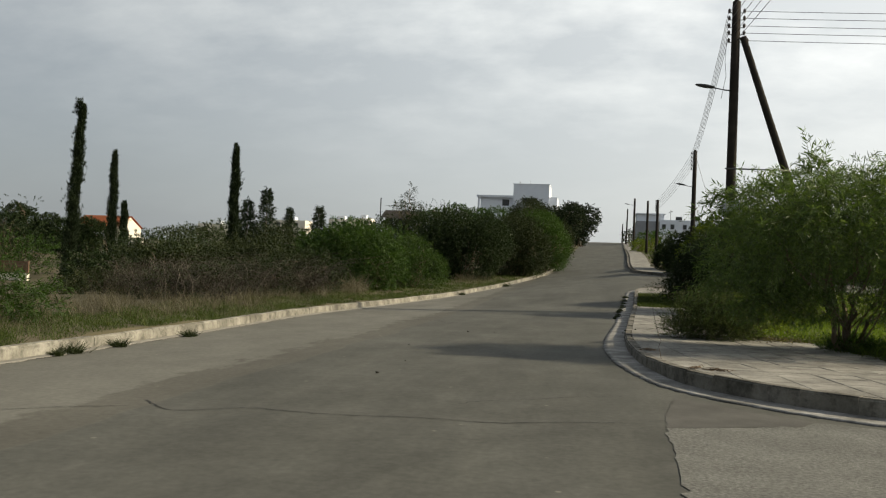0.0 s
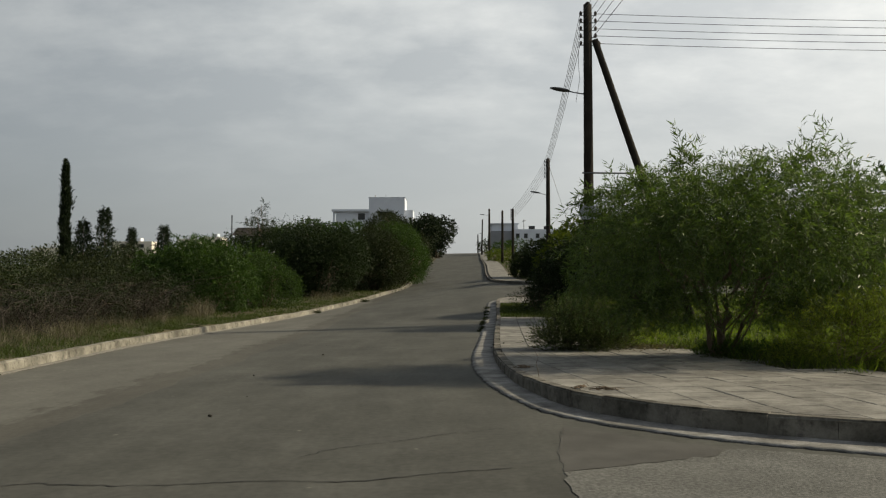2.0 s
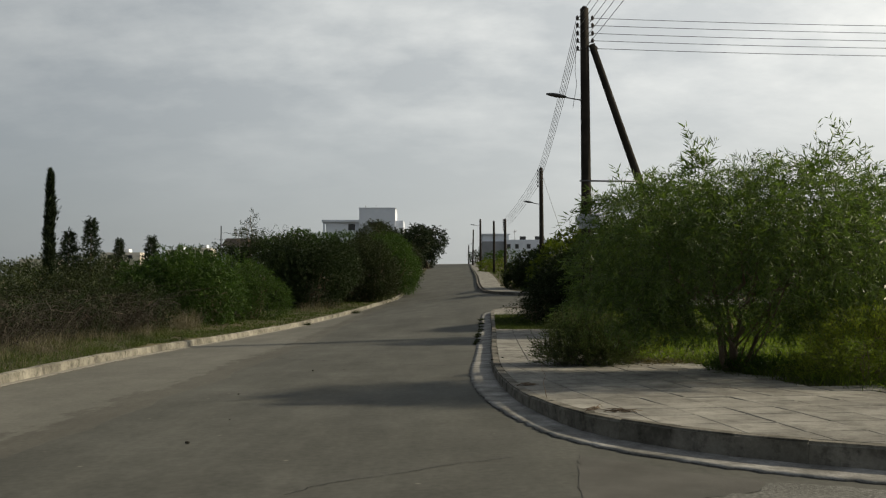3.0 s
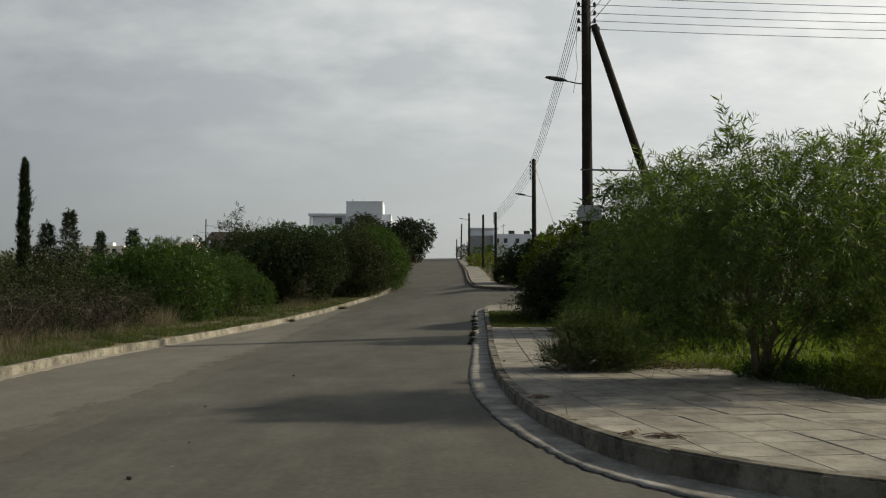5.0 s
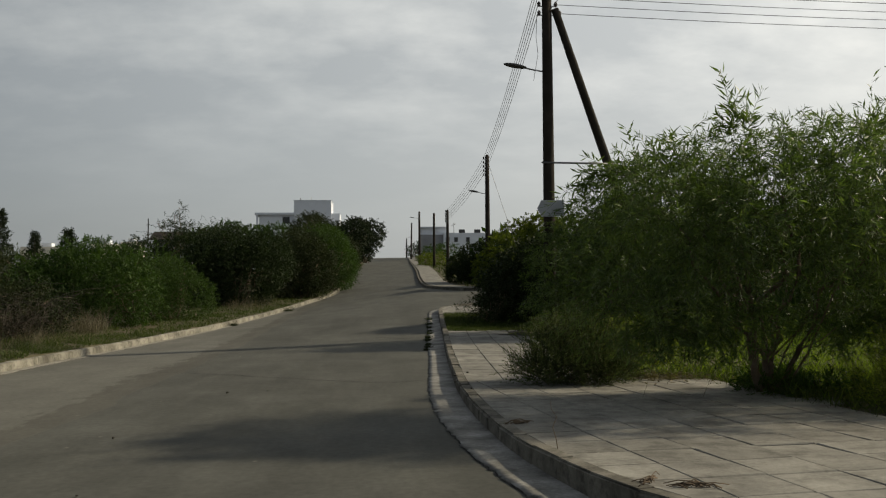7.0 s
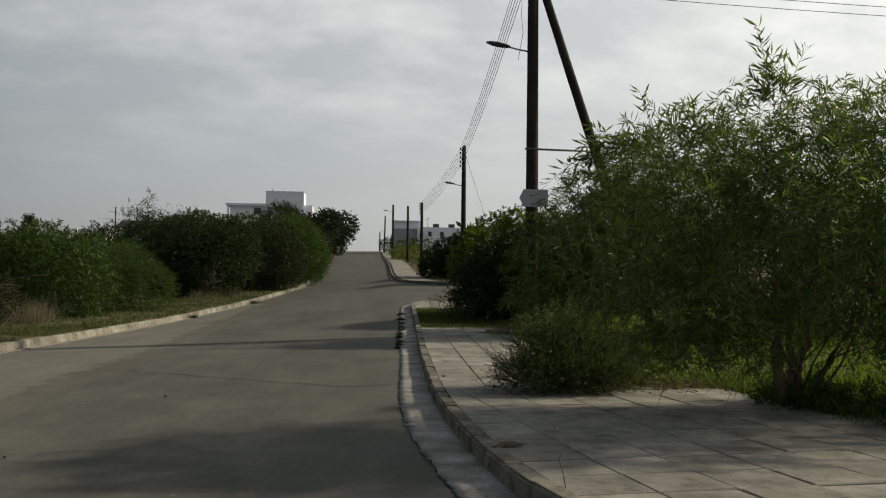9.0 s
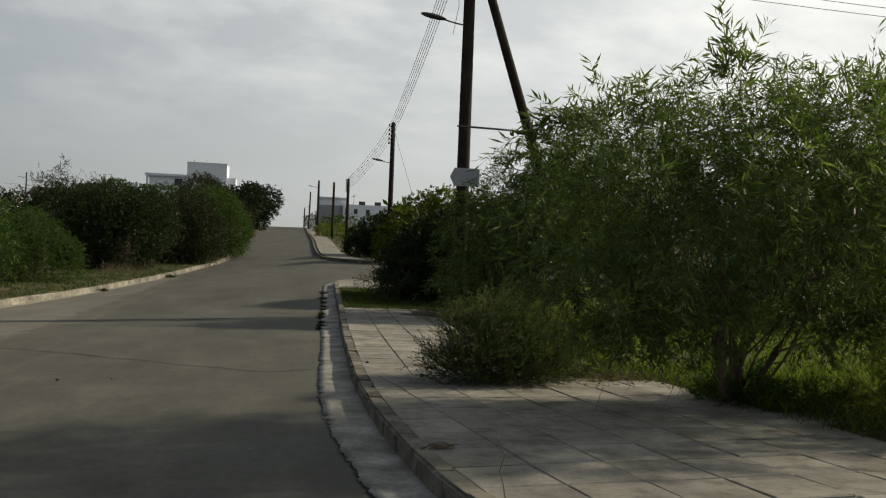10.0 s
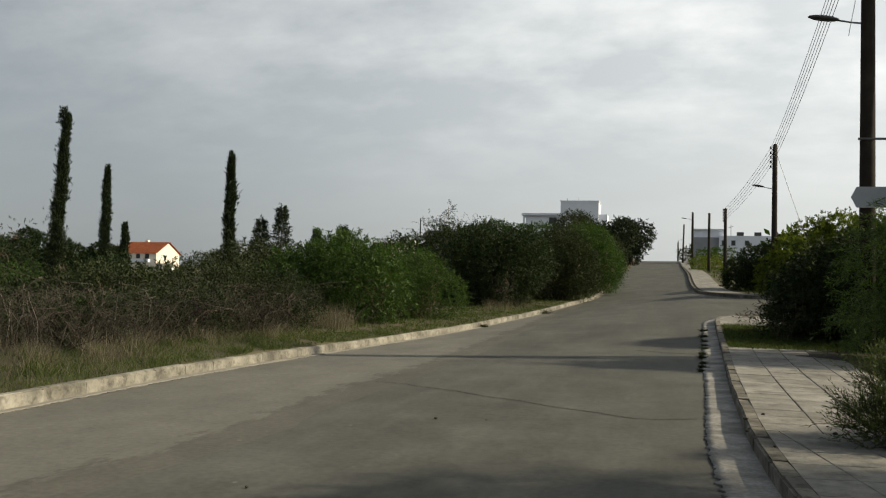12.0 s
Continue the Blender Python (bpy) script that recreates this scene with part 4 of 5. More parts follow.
shrub("lime_shrub", (6.55, 29.3, 0.17), [(-1.0, 0, 1.7, 0.9, 1.0, 1.2), (-0.5, 0.2, 2.6, 0.9, 1.0, 0.9), (0.7, -0.3, 2.7, 1.0, 1.0, 1.0), (0.6, -1.0, 2.0, 1.3, 1.0, 1.2), (-1.2, -0.6, 0.8, 0.8, 0.8, 0.7), (1.0, 0, 3.1, 1.1, 1.0, 1.0), (2.1, 0, 3.7, 1.2, 1.1, 1.1), (2.3, -0.2, 2.4, 1.3, 1.1, 1.3), (3.4, 0, 3.4, 1.1, 1.1, 1.2), (0.2, 0, 3.8, 0.8, 0.7, 0.7), (1.2, 0, 4.3, 0.9, 0.8, 0.6)],
      "light green acacia bush in front of the pole", LEAF_ACACIA, 9, twigs=3600, length=0.5, count=16, leaf=0.14, width=0.024, droop=0.5, stems=8)
shrub("field_shrub", (12.2, 28.5, 0.12), [(-1, 0, 1.9, 1.5, 1.3, 1.5), (0.8, 0.3, 2.3, 1.5, 1.4, 1.6), (2.6, 0.2, 2.2, 1.5, 1.3, 1.5), (4.2, 0.3, 2.7, 1.6, 1.4, 1.7), (0.5, -0.5, 1.0, 2.0, 1.0, 0.9), (0.2, 0, 3.3, 1.3, 1.2, 1.2), (2.0, 0, 3.6, 1.5, 1.4, 1.4), (3.8, 0, 3.8, 1.6, 1.4, 1.5), (5.6, 0, 3.4, 1.6, 1.4, 1.9)],
      "tall green acacia thicket at the edge of the field", LEAF_GREEN, 10, twigs=2600, length=0.6, count=14, leaf=0.17, width=0.05, droop=0.55, stems=10)
shrub("field_tree", (10.8, 30.0, 0.2), [(0, 0, 4.6, 0.5, 0.5, 1.3), (0.1, 0, 3.4, 1.1, 1.1, 1.2), (-0.3, 0.2, 2.2, 1.4, 1.4, 1.2)],
      "dark young tree standing above the thicket", LEAF_DARK, 11, twigs=500, length=0.4, count=14, leaf=0.1, width=0.035, stems=5, category="tree")
def hedge(at, tops, label, mat, seed, twigs):
    """A rounded thicket: lumps from the ground up to given tops (x, y, top, radius)."""
    lumps = []
    for x, y, top, r in tops:
        h = top - at[2]
        lumps += [(x - at[0], y - at[1], h * 0.36, r * 1.1, r * 1.05, h * 0.36), (x - at[0], y - at[1], h * 0.68, r, r, h * 0.32)]
    return shrub("far_thicket", at, lumps, label, mat, seed, twigs=twigs, length=0.3, count=11, leaf=0.16, width=0.075, stems=8, twig_mesh=False, inner=0.72, group="thickets beyond the junction")


hedge((8.2, 67.5, 1.75), ((6.6, 69.5, 4.0, 1.1), (7.6, 67.5, 4.7, 1.4), (9.2, 66.5, 5.3, 1.6), (11.0, 66.5, 5.7, 1.7)), "dark rounded thicket beyond the second junction", LEAF_DARK, 12, 5200)
hedge((10.4, 61.0, 1.45), ((7.0, 58.9, 3.7, 0.7), (8.0, 58.6, 4.9, 1.0), (9.4, 60.6, 5.9, 1.4), (11.0, 60.8, 6.3, 1.6), (12.8, 61.0, 6.2, 1.7), (15.0, 61.5, 6.0, 1.9)), "sunlit yellow-green thicket round the pole", LEAF_HEDGE, 17, 6500)
hedge((17.5, 58.0, 1.3), ((16.4, 58.5, 5.2, 1.8), (18.8, 58.0, 5.4, 1.9), (21.0, 58.0, 5.0, 1.9)), "green thicket along the side street", LEAF_GREEN, 20, 3600)
shrub("feathery_bush", (3.1, 18.2, 0.13), [(0.0, 0, 0.28, 0.62, 0.5, 0.3), (0.4, 0.2, 0.48, 0.55, 0.5, 0.42), (0.05, 0.2, 0.5, 0.5, 0.4, 0.4), (-0.35, -0.05, 0.2, 0.35, 0.4, 0.24), (0.45, -0.05, 0.22, 0.55, 0.45, 0.26), (0.75, 0.15, 0.3, 0.5, 0.4, 0.35), (0.3, 0.3, 0.7, 0.3, 0.3, 0.35)],
      "low feathery grey-green bush growing over the slabs", LEAF_FEATHER, 13, twigs=2300, length=0.36, count=14, leaf=0.05, width=0.01, droop=0.1, lift=0.9, stems=14, stem_r=0.012, angle=0.5, inner=0.3)
shrub("feathery_bush", (4.2, 18.9, 0.13), [(0, 0, 0.4, 0.5, 0.4, 0.45), (0.5, 0.1, 0.3, 0.45, 0.4, 0.35), (-0.3, 0.3, 0.5, 0.4, 0.4, 0.45)],
      "low straggly bush with yellowing tips", LEAF_LIME, 14, twigs=800, length=0.3, count=14, leaf=0.05, width=0.01, droop=0.1, lift=0.7, stems=9, stem_r=0.01, angle=0.5)
shrub("weed_clump", (6.85, 15.0, 0.1), [(0.1, 0, 0.5, 0.8, 0.7, 0.6), (1.1, 0.1, 0.6, 0.9, 0.8, 0.7), (2.3, -0.2, 0.6, 0.9, 0.8, 0.65), (-0.3, 0.5, 0.25, 0.5, 0.5, 0.3)],
      "yellow-green weeds along the edge of the slabs", LEAF_LIME, 15, twigs=2200, length=0.35, count=14, leaf=0.06, width=0.012, droop=0.15, lift=0.7, stems=12, stem_r=0.01, category="weeds", angle=0.5)
shrub("weed_clump", (9.9, 14.6, 0.1), [(0, 0, 0.4, 1.0, 0.7, 0.5), (1.4, 0.1, 0.45, 1.1, 0.8, 0.55)],
      "yellow-green weeds beside the acacia", LEAF_LIME, 16, twigs=700, length=0.35, count=14, leaf=0.06, width=0.014, droop=0.15, lift=0.7, stems=8, stem_r=0.01, category="weeds", angle=0.5)


def scatter(rng, n, x0, x1, y0, y1):
    return np.column_stack([rng.uniform(x0, x1, n), rng.uniform(y0, y1, n)])


def grass(name, seed, n, area, height, width, mat, label, keep=None, clump=0.0, lean=0.5, rise=None):
    rng = np.random.default_rng(seed)
    xy = scatter(rng, n, *area)
    if clump:
        field = np.sin(xy[:, 0] * 2.3 + 1.3 * np.sin(xy[:, 1] * 1.1)) * np.sin(xy[:, 1] * 1.7 + seed) + 0.5 * np.sin(xy[:, 0] * 5.1 + xy[:, 1] * 4.3)
        xy = xy[field > clump]
    if keep is not None:
        xy = xy[keep(xy)]
    z = (ground_height(xy[:, 0], xy[:, 1]) if rise is None else surface(xy[:, 0], xy[:, 1]) + rise) - 0.01
    ob = new(name, quads(name, blades(rng, xy, z, height, width, lean), mat))
    return tagged(ob, label, "grass", kind="stuff")


def field_side(xy):
    edge = np.interp(xy[:, 1], [9, 11.4, 12.5, 13.6, 14.9, 16.6, 18.4, 19.2, 22, 26, 33, 40], [34, 16, 10, 7.0, 6.0, 5.6, 5.5, 4.4, 4.5, 6.0, 7.6, 8.2])
    return xy[:, 0] > edge


def verge_side(xy):
    return xy[:, 0] < kerb_left_x(xy[:, 1]) - 0.14


grass("field_grass", 21, 30000, (4.4, 16, 12, 40), 0.3, 0.014, FIELD_GRASS, "bright green grass in the field", field_side)
grass("field_grass", 22, 13000, (16, 45, 12, 70), 0.35, 0.03, FIELD_GRASS, "bright green grass further into the field", field_side)
grass("edge_weeds", 31, 6500, (4.3, 9, 12.6, 19.6), 0.12, 0.008, GRASS, "low weeds creeping over the edge of the slabs", lambda p: field_side(p + np.array([0.35, 0.1])) & ~field_side(p - np.array([0.5, 0.1])))
# darker blades than the field's: the acacia's shade is put into their colour
grass("tree_foot_grass", 32, 9000, (5.3, 9.5, 14.6, 20), 0.2, 0.01, GRASS, "shaded grass round the foot of the acacia", field_side)
strip_poly = [(2.45, 30.75), (5.0, 30.6), (5.1, 33), (5.25, 36.3), (2.75, 36.4), (2.55, 33)]
tagged(new("grass_strip", flat_piece("grass_strip", strip_poly, CURB - 0.004, SOIL, 0.03, 9)), "bare soil of a grassed strip across the footpath", "soil strip", kind="structure")
grass("strip_grass", 23, 22000, (2.35, 7.6, 30.6, 36.5), 0.11, 0.012, GRASS, "low dark grass strip crossing the footpath", lambda p: p[:, 0] > kerb_right_x(p[:, 1]) + 0.17, rise=CURB)
grass("verge_grass", 24, 72000, (-12, -5.5, 5, 34), 0.12, 0.008, GRASS, "short green verge grass behind the kerb", lambda p: verge_side(p) & (p[:, 0] > -10.8), clump=-0.7)
grass("verge_tufts", 33, 44000, (-10.5, -6.2, 6, 34), 0.26, 0.009, GRASS, "darker taller tufts in the verge grass", verge_side, clump=0.62, lean=0.7)
grass("verge_grass", 25, 26000, (-10, -3, 34, 72), 0.14, 0.02, GRASS, "short green verge grass further along", verge_side, clump=-0.5)
grass("dry_grass", 26, 24000, (-14, -7.3, 5, 36), 0.24, 0.006, DRY_GRASS, "straw-coloured dry grass on the verge", lambda p: verge_side(p) & (p[:, 0] < -7.6), clump=0.05)
grass("dry_stalks", 27, 9000, (-14, -9.1, 10, 36), 0.5, 0.0065, DRY_GRASS, "tall pale dry stalks in front of the brush", verge_side, clump=0.2, lean=0.25)
grass("dry_stalks", 34, 6000, (-11.4, -8.5, 17, 31), 0.42, 0.008, DRY_GRASS, "pinkish dry stalks along the foot of the brush", verge_side, clump=0.15, lean=0.35)
grass("dry_stalks", 28, 700, (-10.8, -9.0, 35, 37), 0.7, 0.012, DRY_GRASS, "pale dry reed clump", verge_side, lean=0.2)
grass("dry_stalks", 29, 700, (-8, -5.9, 52, 60), 0.55, 0.01, DRY_GRASS, "pale dry stalks under the dark thicket", verge_side, lean=0.2)
grass("hill_grass", 30, 9000, (6, 30, 58, 130), 0.35, 0.05, GRASS, "grass on the rising bank", lambda p: p[:, 0] > kerb_right_x(p[:, 1]) + 2.1)


def tuft(x, y, seed, size, mat, label):
    rng = np.random.default_rng(seed)
    n = 260
    xy = rng.normal(size=(n, 2)) * size * 0.3
    z = np.zeros(n)
    ob = new("grass_tuft", quads("grass_tuft", blades(rng, xy, z, size * 0.8, 0.008, 0.9), mat))
    ob.location = (x, y, float(surface(x, y)) + 0.005)
    return tagged(ob, label, "weed", "weeds in the gutter", "stuff")


for k, (x, y, s) in enumerate(((-6.75, 15.2, 0.2), (-6.8, 12.8, 0.2), (-6.85, 11.6, 0.24), (-6.85, 11.2, 0.14), (-4.6, 53.8, 0.35), (-5.6, 42, 0.22), (1.78, 29.6, 0.12), (1.74, 28.4, 0.09), (1.95, 31.6, 0.12), (2.05, 33.4, 0.12), (1.6, 26.9, 0.08), (1.68, 27.6, 0.1), (1.85, 30.4, 0.12), (2.0, 32.4, 0.1), (2.12, 34.6, 0.14), (2.2, 36.2, 0.14))):
    tuft(x, y, 40 + k, s, LEAF_OLIVE, "small dark weed tuft growing at the road edge")


def litter(x, y, turn, seed, label):
    """A small heap of dead twigs and leaves on the kerb."""
    rng = np.random.default_rng(seed)
    lines = [limb(rng, (rng.normal() * 0.07, rng.normal() * 0.025, 0.008), (rng.normal() * 0.1, rng.normal() * 0.03, 0.008 + rng.uniform(0, 0.012)), 0.12, 4) for _ in range(24)]
    ob = new("twig_litter", tubes("twig_litter", lines, [(0.005, 0.003)] * len(lines), 4, BARK))
    ob.location, ob.rotation_euler = (x, y, float(surface(x, y)) + float(curb_rise(x, y))), (0, 0, turn)
    return tagged(ob, label, "dead twigs", "litter on the kerb")


litter(1.9, 14.6, 0.4, 61, "small heap of dead twigs on the kerb")
litter(2.35, 11.7, 0.9, 62, "dead twigs and soil on the broken kerb edge")
litter(2.62, 11.5, -0.2, 63, "brown twig litter on the slabs")
litter(5.0, 19.0, 0.2, 64, "dead branches lying at the edge of the slabs")
litter_rng = np.random.default_rng(66)
xy = np.column_stack([litter_rng.normal(4.75, 0.38, 420), litter_rng.normal(18.75, 0.3, 420)])
flat = unit(np.column_stack([litter_rng.normal(size=(420, 2)), litter_rng.normal(size=420) * 0.15]))
litter_q = leaves(litter_rng, np.column_stack([xy, surface(xy[:, 0], xy[:, 1]) + CURB + litter_rng.uniform(0.01, 0.05, 420)]), flat, 0.11, 0.03)
tagged(new("leaf_litter", quads("leaf_litter", litter_q, DRY_GRASS)), "brown fallen leaves at the edge of the slabs", "leaf litter", kind="stuff")
stalk = new("weed_stalk", tubes("weed_stalk", [limb(np.random.default_rng(3), (0, 0, 0), (-0.06, 0.02, 0.42), 0.06)], [(0.004, 0.002)], 4, BARK))
stalk.location = (2.0, 13.1, float(curb_rise(2.0, 13.1)))
tagged(stalk, "single thin dead weed stalk beside the kerb", "weed")
pebble_rng = np.random.default_rng(8)
for k in range(11):
    bm = bmesh.new()
    bmesh.ops.create_icosphere(bm, subdivisions=1, radius=0.011 + 0.01 * pebble_rng.random())
    for v in bm.verts:
        v.co = Vector((v.co.x * 1.4, v.co.y, v.co.z * 0.7)) + Vector(pebble_rng.normal(size=3) * 0.003)
    me = bpy.data.meshes.new("clod")
    bm.to_mesh(me)
    bm.free()
    me.materials.append(MORTAR)
    ob = new("clod", me)
    x, y = ((2.0 + pebble_rng.normal() * 0.3, 18.9 + pebble_rng.normal() * 0.5) if k < 6 else (pebble_rng.uniform(-3, 1), pebble_rng.uniform(9, 22)))
    ob.location = (x, y, float(surface(x, y)) + (CURB if k < 6 else 0) + 0.012)
    tagged(ob, "small dark clod of soil", "clod", "clods on road and slabs")

# ---- left side: brush, shrubs, trees ----
def brush(name, x, y, rx, ry, h, n, seed, label):
    rng = np.random.default_rng(seed)
    ob = thing(name, (x, y, top_of(x, y)), label, "brush", "dry brush on the verge")
    lines, radii = [], []
    for _ in range(n):
        a = np.array([rng.uniform(-rx, rx), rng.uniform(-ry, ry), rng.uniform(0, h * 0.5)])
        b = a + np.array([rng.normal() * 0.7, rng.normal() * 0.5, rng.uniform(-0.1, h * 0.75)])
        b[2] = abs(b[2])
        lines.append(limb(rng, a, b, 0.3, 5))
        r = rng.uniform(0.003, 0.009)
        radii.append((r, r * 0.4))
    for _ in range(26):
        a = np.array([rng.uniform(-rx, rx) * 0.9, rng.uniform(-ry, ry) * 0.9, 0.0])
        b = a + np.array([rng.normal() * 0.9, rng.normal() * 0.5, h * rng.uniform(0.7, 1.25)])
        part("limb", tubes("limb", [limb(rng, a, b, 0.09, 5) + np.array([0, 0, 0.28]) * np.sin(np.linspace(0, 1, 5)[:, None] * np.pi)], [(0.01, 0.004)], 5, PALE_TWIG), PALE_TWIG, ob)
    tagged(part("branchwork", tubes("branchwork", lines, radii, 4, DRY_TWIG), DRY_TWIG, ob), kind="stuff")
    return ob


brush("dry_brush", -11.2, 25, 1.7, 2.0, 1.1, 560, 71, "tangled grey leafless brush behind the verge")
brush("dry_brush", -13.8, 28, 1.9, 2.4, 1.2, 600, 72, "tangled grey dry brush with bare arching twigs")
brush("dry_brush", -11.0, 31.5, 1.6, 2.2, 1.3, 600, 73, "thick heap of grey dead twigs")
brush("dry_brush", -16.2, 31, 1.6, 1.6, 0.7, 300, 74, "low dry brush beside the open verge")
shrub("left_shrub", (-25, 27, -0.6), [(-1.2, 0, 0.9, 1.4, 1.2, 0.9), (0.9, 0.3, 0.8, 1.3, 1.2, 0.85)], "green shrub below the cypresses", LEAF_GREEN, 78, twigs=1200, length=0.35, count=13, leaf=0.08, width=0.03)
shrub("left_shrub", (-11.6, 29.5, -0.1), [(-0.8, 0, 0.7, 1.1, 1.2, 0.7), (0.5, 0.6, 0.8, 1.0, 1.2, 0.8)], "dark shrub behind grey dead twigs", LEAF_DARK, 79, twigs=900, length=0.4, count=12, leaf=0.09, width=0.03)
shrub("left_shrub", (-13.5, 32, -0.2), [(-1.5, 0, 0.55, 1.5, 1.4, 0.5), (0.6, 0, 0.75, 1.6, 1.4, 0.65), (2.2, 1.0, 1.25, 1.2, 1.2, 0.95)], "dull olive shrub tangled with dry twigs", LEAF_OLIVE, 81, twigs=1100, length=0.5, count=14, leaf=0.1, width=0.035)
shrub("left_shrub", (-16.6, 30, -0.4), [(-1.5, 0, 0.55, 1.6, 1.4, 0.5), (0.8, 0, 0.6, 1.6, 1.4, 0.55)], "low olive shrub in front of the cypresses", LEAF_OLIVE, 82, twigs=900, length=0.5, count=14, leaf=0.1, width=0.035)
shrub("left_shrub", (-12.2, 25.6, -0.1), [(-0.6, 0, 0.5, 0.9, 0.9, 0.5), (0.7, 0.4, 0.6, 0.9, 0.9, 0.6)], "dark green shrub grown through dry twigs", LEAF_DARK, 95, twigs=900, length=0.4, count=12, leaf=0.1, width=0.035)
shrub("left_shrub", (-10.9, 33.6, -0.1), [(-0.8, 0, 0.9, 1.1, 0.9, 0.9), (0.6, 0.3, 1.0, 0.9, 0.9, 0.9)], "dark shrub at the back of the verge grass", LEAF_DARK, 96, twigs=900, length=0.4, count=12, leaf=0.1, width=0.035)
shrub("reed_thicket", (-10.6, 39, 0.0), [(-1.6, 0, 1.5, 1.5, 1.4, 1.4), (0.3, 0.2, 1.9, 1.6, 1.4, 1.6), (1.6, 0, 1.5, 1.2, 1.3, 1.4), (-0.4, 1, 2.3, 1.8, 1.5, 1.2)], "green leafy thicket with drooping narrow leaves", LEAF_GREEN, 83, twigs=1900, length=0.5, count=14, leaf=0.17, width=0.04, droop=0.6)
shrub("reed_thicket", (-14.8, 39.5, -0.2), [(-1.8, 0, 1.4, 1.7, 1.5, 1.3), (0.5, 0, 1.8, 1.8, 1.5, 1.5)], "green leafy thicket behind the brush", LEAF_OLIVE, 84, twigs=900, length=0.6, count=12, leaf=0.16, width=0.04, droop=0.5)
shrub("round_shrub", (-8.4, 43, 0.1), [(-0.8, 0, 1.2, 1.3, 1.4, 1.2), (0.6, 0.3, 1.1, 1.2, 1.4, 1.1), (-0.2, 0.5, 1.9, 1.1, 1.2, 1.0)], "rounded bright green feathery shrub", LEAF_GREEN, 85, twigs=3600, length=0.26, count=13, leaf=0.065, width=0.022, inner=0.65, lift=0.5)
shrub("round_shrub", (-11.5, 47, 0.2), [(-1.4, 0, 1.7, 1.7, 1.6, 1.5), (0.9, 0.3, 1.9, 1.6, 1.6, 1.6)], "green shrub behind the verge", LEAF_GREEN, 86, twigs=900, length=0.5, count=12, leaf=0.12, width=0.045)
shrub("dark_thicket", (-8.0, 57, 0.3), [(-1.8, 0, 2.0, 1.9, 1.8, 1.9), (0.6, 0, 2.2, 2.0, 1.8, 2.0), (-0.6, 1.2, 3.4, 2.2, 1.8, 1.6), (1.6, 1.0, 3.0, 1.6, 1.8, 1.7)], "large dark olive thicket over the kerb", LEAF_DARK, 87, twigs=7200, length=0.38, count=11, leaf=0.115, width=0.048, inner=0.66, twig_mesh=False, stems=12, stem_r=0.06)
shrub("dark_thicket", (-4.9, 64, 0.7), [(-1.0, 0, 2.0, 1.9, 1.8, 1.9), (0.7, 0.6, 2.2, 1.7, 1.8, 1.9), (-0.3, 1.4, 3.4, 1.9, 1.8, 1.5)], "dark olive thicket leaning over the road", LEAF_OLIVE, 88, twigs=6000, length=0.38, count=11, leaf=0.115, width=0.048, inner=0.66, twig_mesh=False, stems=12, stem_r=0.06)
shrub("dark_thicket", (-3.4, 73, 1.3), [(-1.2, 0, 2.2, 1.8, 2.0, 2.0), (0.6, 0.5, 2.0, 1.5, 2.0, 1.9), (-0.6, 1.4, 3.7, 1.9, 1.9, 1.5)], "yellowish green thicket at the road edge", LEAF_GREEN, 89, twigs=5600, length=0.38, count=11, leaf=0.115, width=0.048, inner=0.66, twig_mesh=False, stems=12, stem_r=0.06)
shrub("dark_thicket", (-3.2, 84, 2.0), [(-1.4, 0, 2.6, 1.9, 2.2, 2.4), (0.4, 0.5, 2.2, 1.4, 2.2, 2.1), (-2.6, 1, 4.6, 2.0, 2.0, 1.9)], "olive green thicket further uphill", LEAF_OLIVE, 90, twigs=4800, length=0.38, count=11, leaf=0.115, width=0.048, inner=0.66, twig_mesh=False, stems=10, stem_r=0.06)
shrub("dark_thicket", (-12.5, 62, 0.2), [(-2.2, 0, 2.4, 2.2, 2.0, 2.2), (0.8, 0, 2.8, 2.2, 2.0, 2.4), (2.6, 0.5, 3.2, 1.8, 1.8, 2.0)], "dark dense thicket behind the verge", LEAF_DARK, 91, twigs=7200, length=0.38, count=11, leaf=0.115, width=0.048, inner=0.66, twig_mesh=False, stems=10, stem_r=0.06)
shrub("bare_tree", (-15.5, 78, 1.0), [(-1.6, 0, 4.6, 1.7, 1.5, 1.9), (0.8, 0, 4.8, 1.8, 1.5, 1.6), (2.8, 0, 4.6, 1.6, 1.5, 1.6)], "thin half-bare tree above the thicket", LEAF_OLIVE, 92, twigs=420, length=0.8, count=8, leaf=0.14, width=0.05, category="tree", stems=14)
shrub("left_shrub", (-9.7, 14.0, -0.05), [(-0.5, 0, 0.6, 0.8, 0.7, 0.55), (0.1, 0.1, 0.5, 0.55, 0.6, 0.42), (-1.3, 0.2, 0.75, 0.9, 0.7, 0.6), (0.5, 0.1, 0.65, 0.35, 0.4, 0.2)], "small bush with long narrow dark leaves beside the kerb", LEAF_GREEN, 93, twigs=420, length=0.5, count=14, leaf=0.15, width=0.022, droop=0.5, stems=8, stem_r=0.012)
rng_l = np.random.default_rng(99)
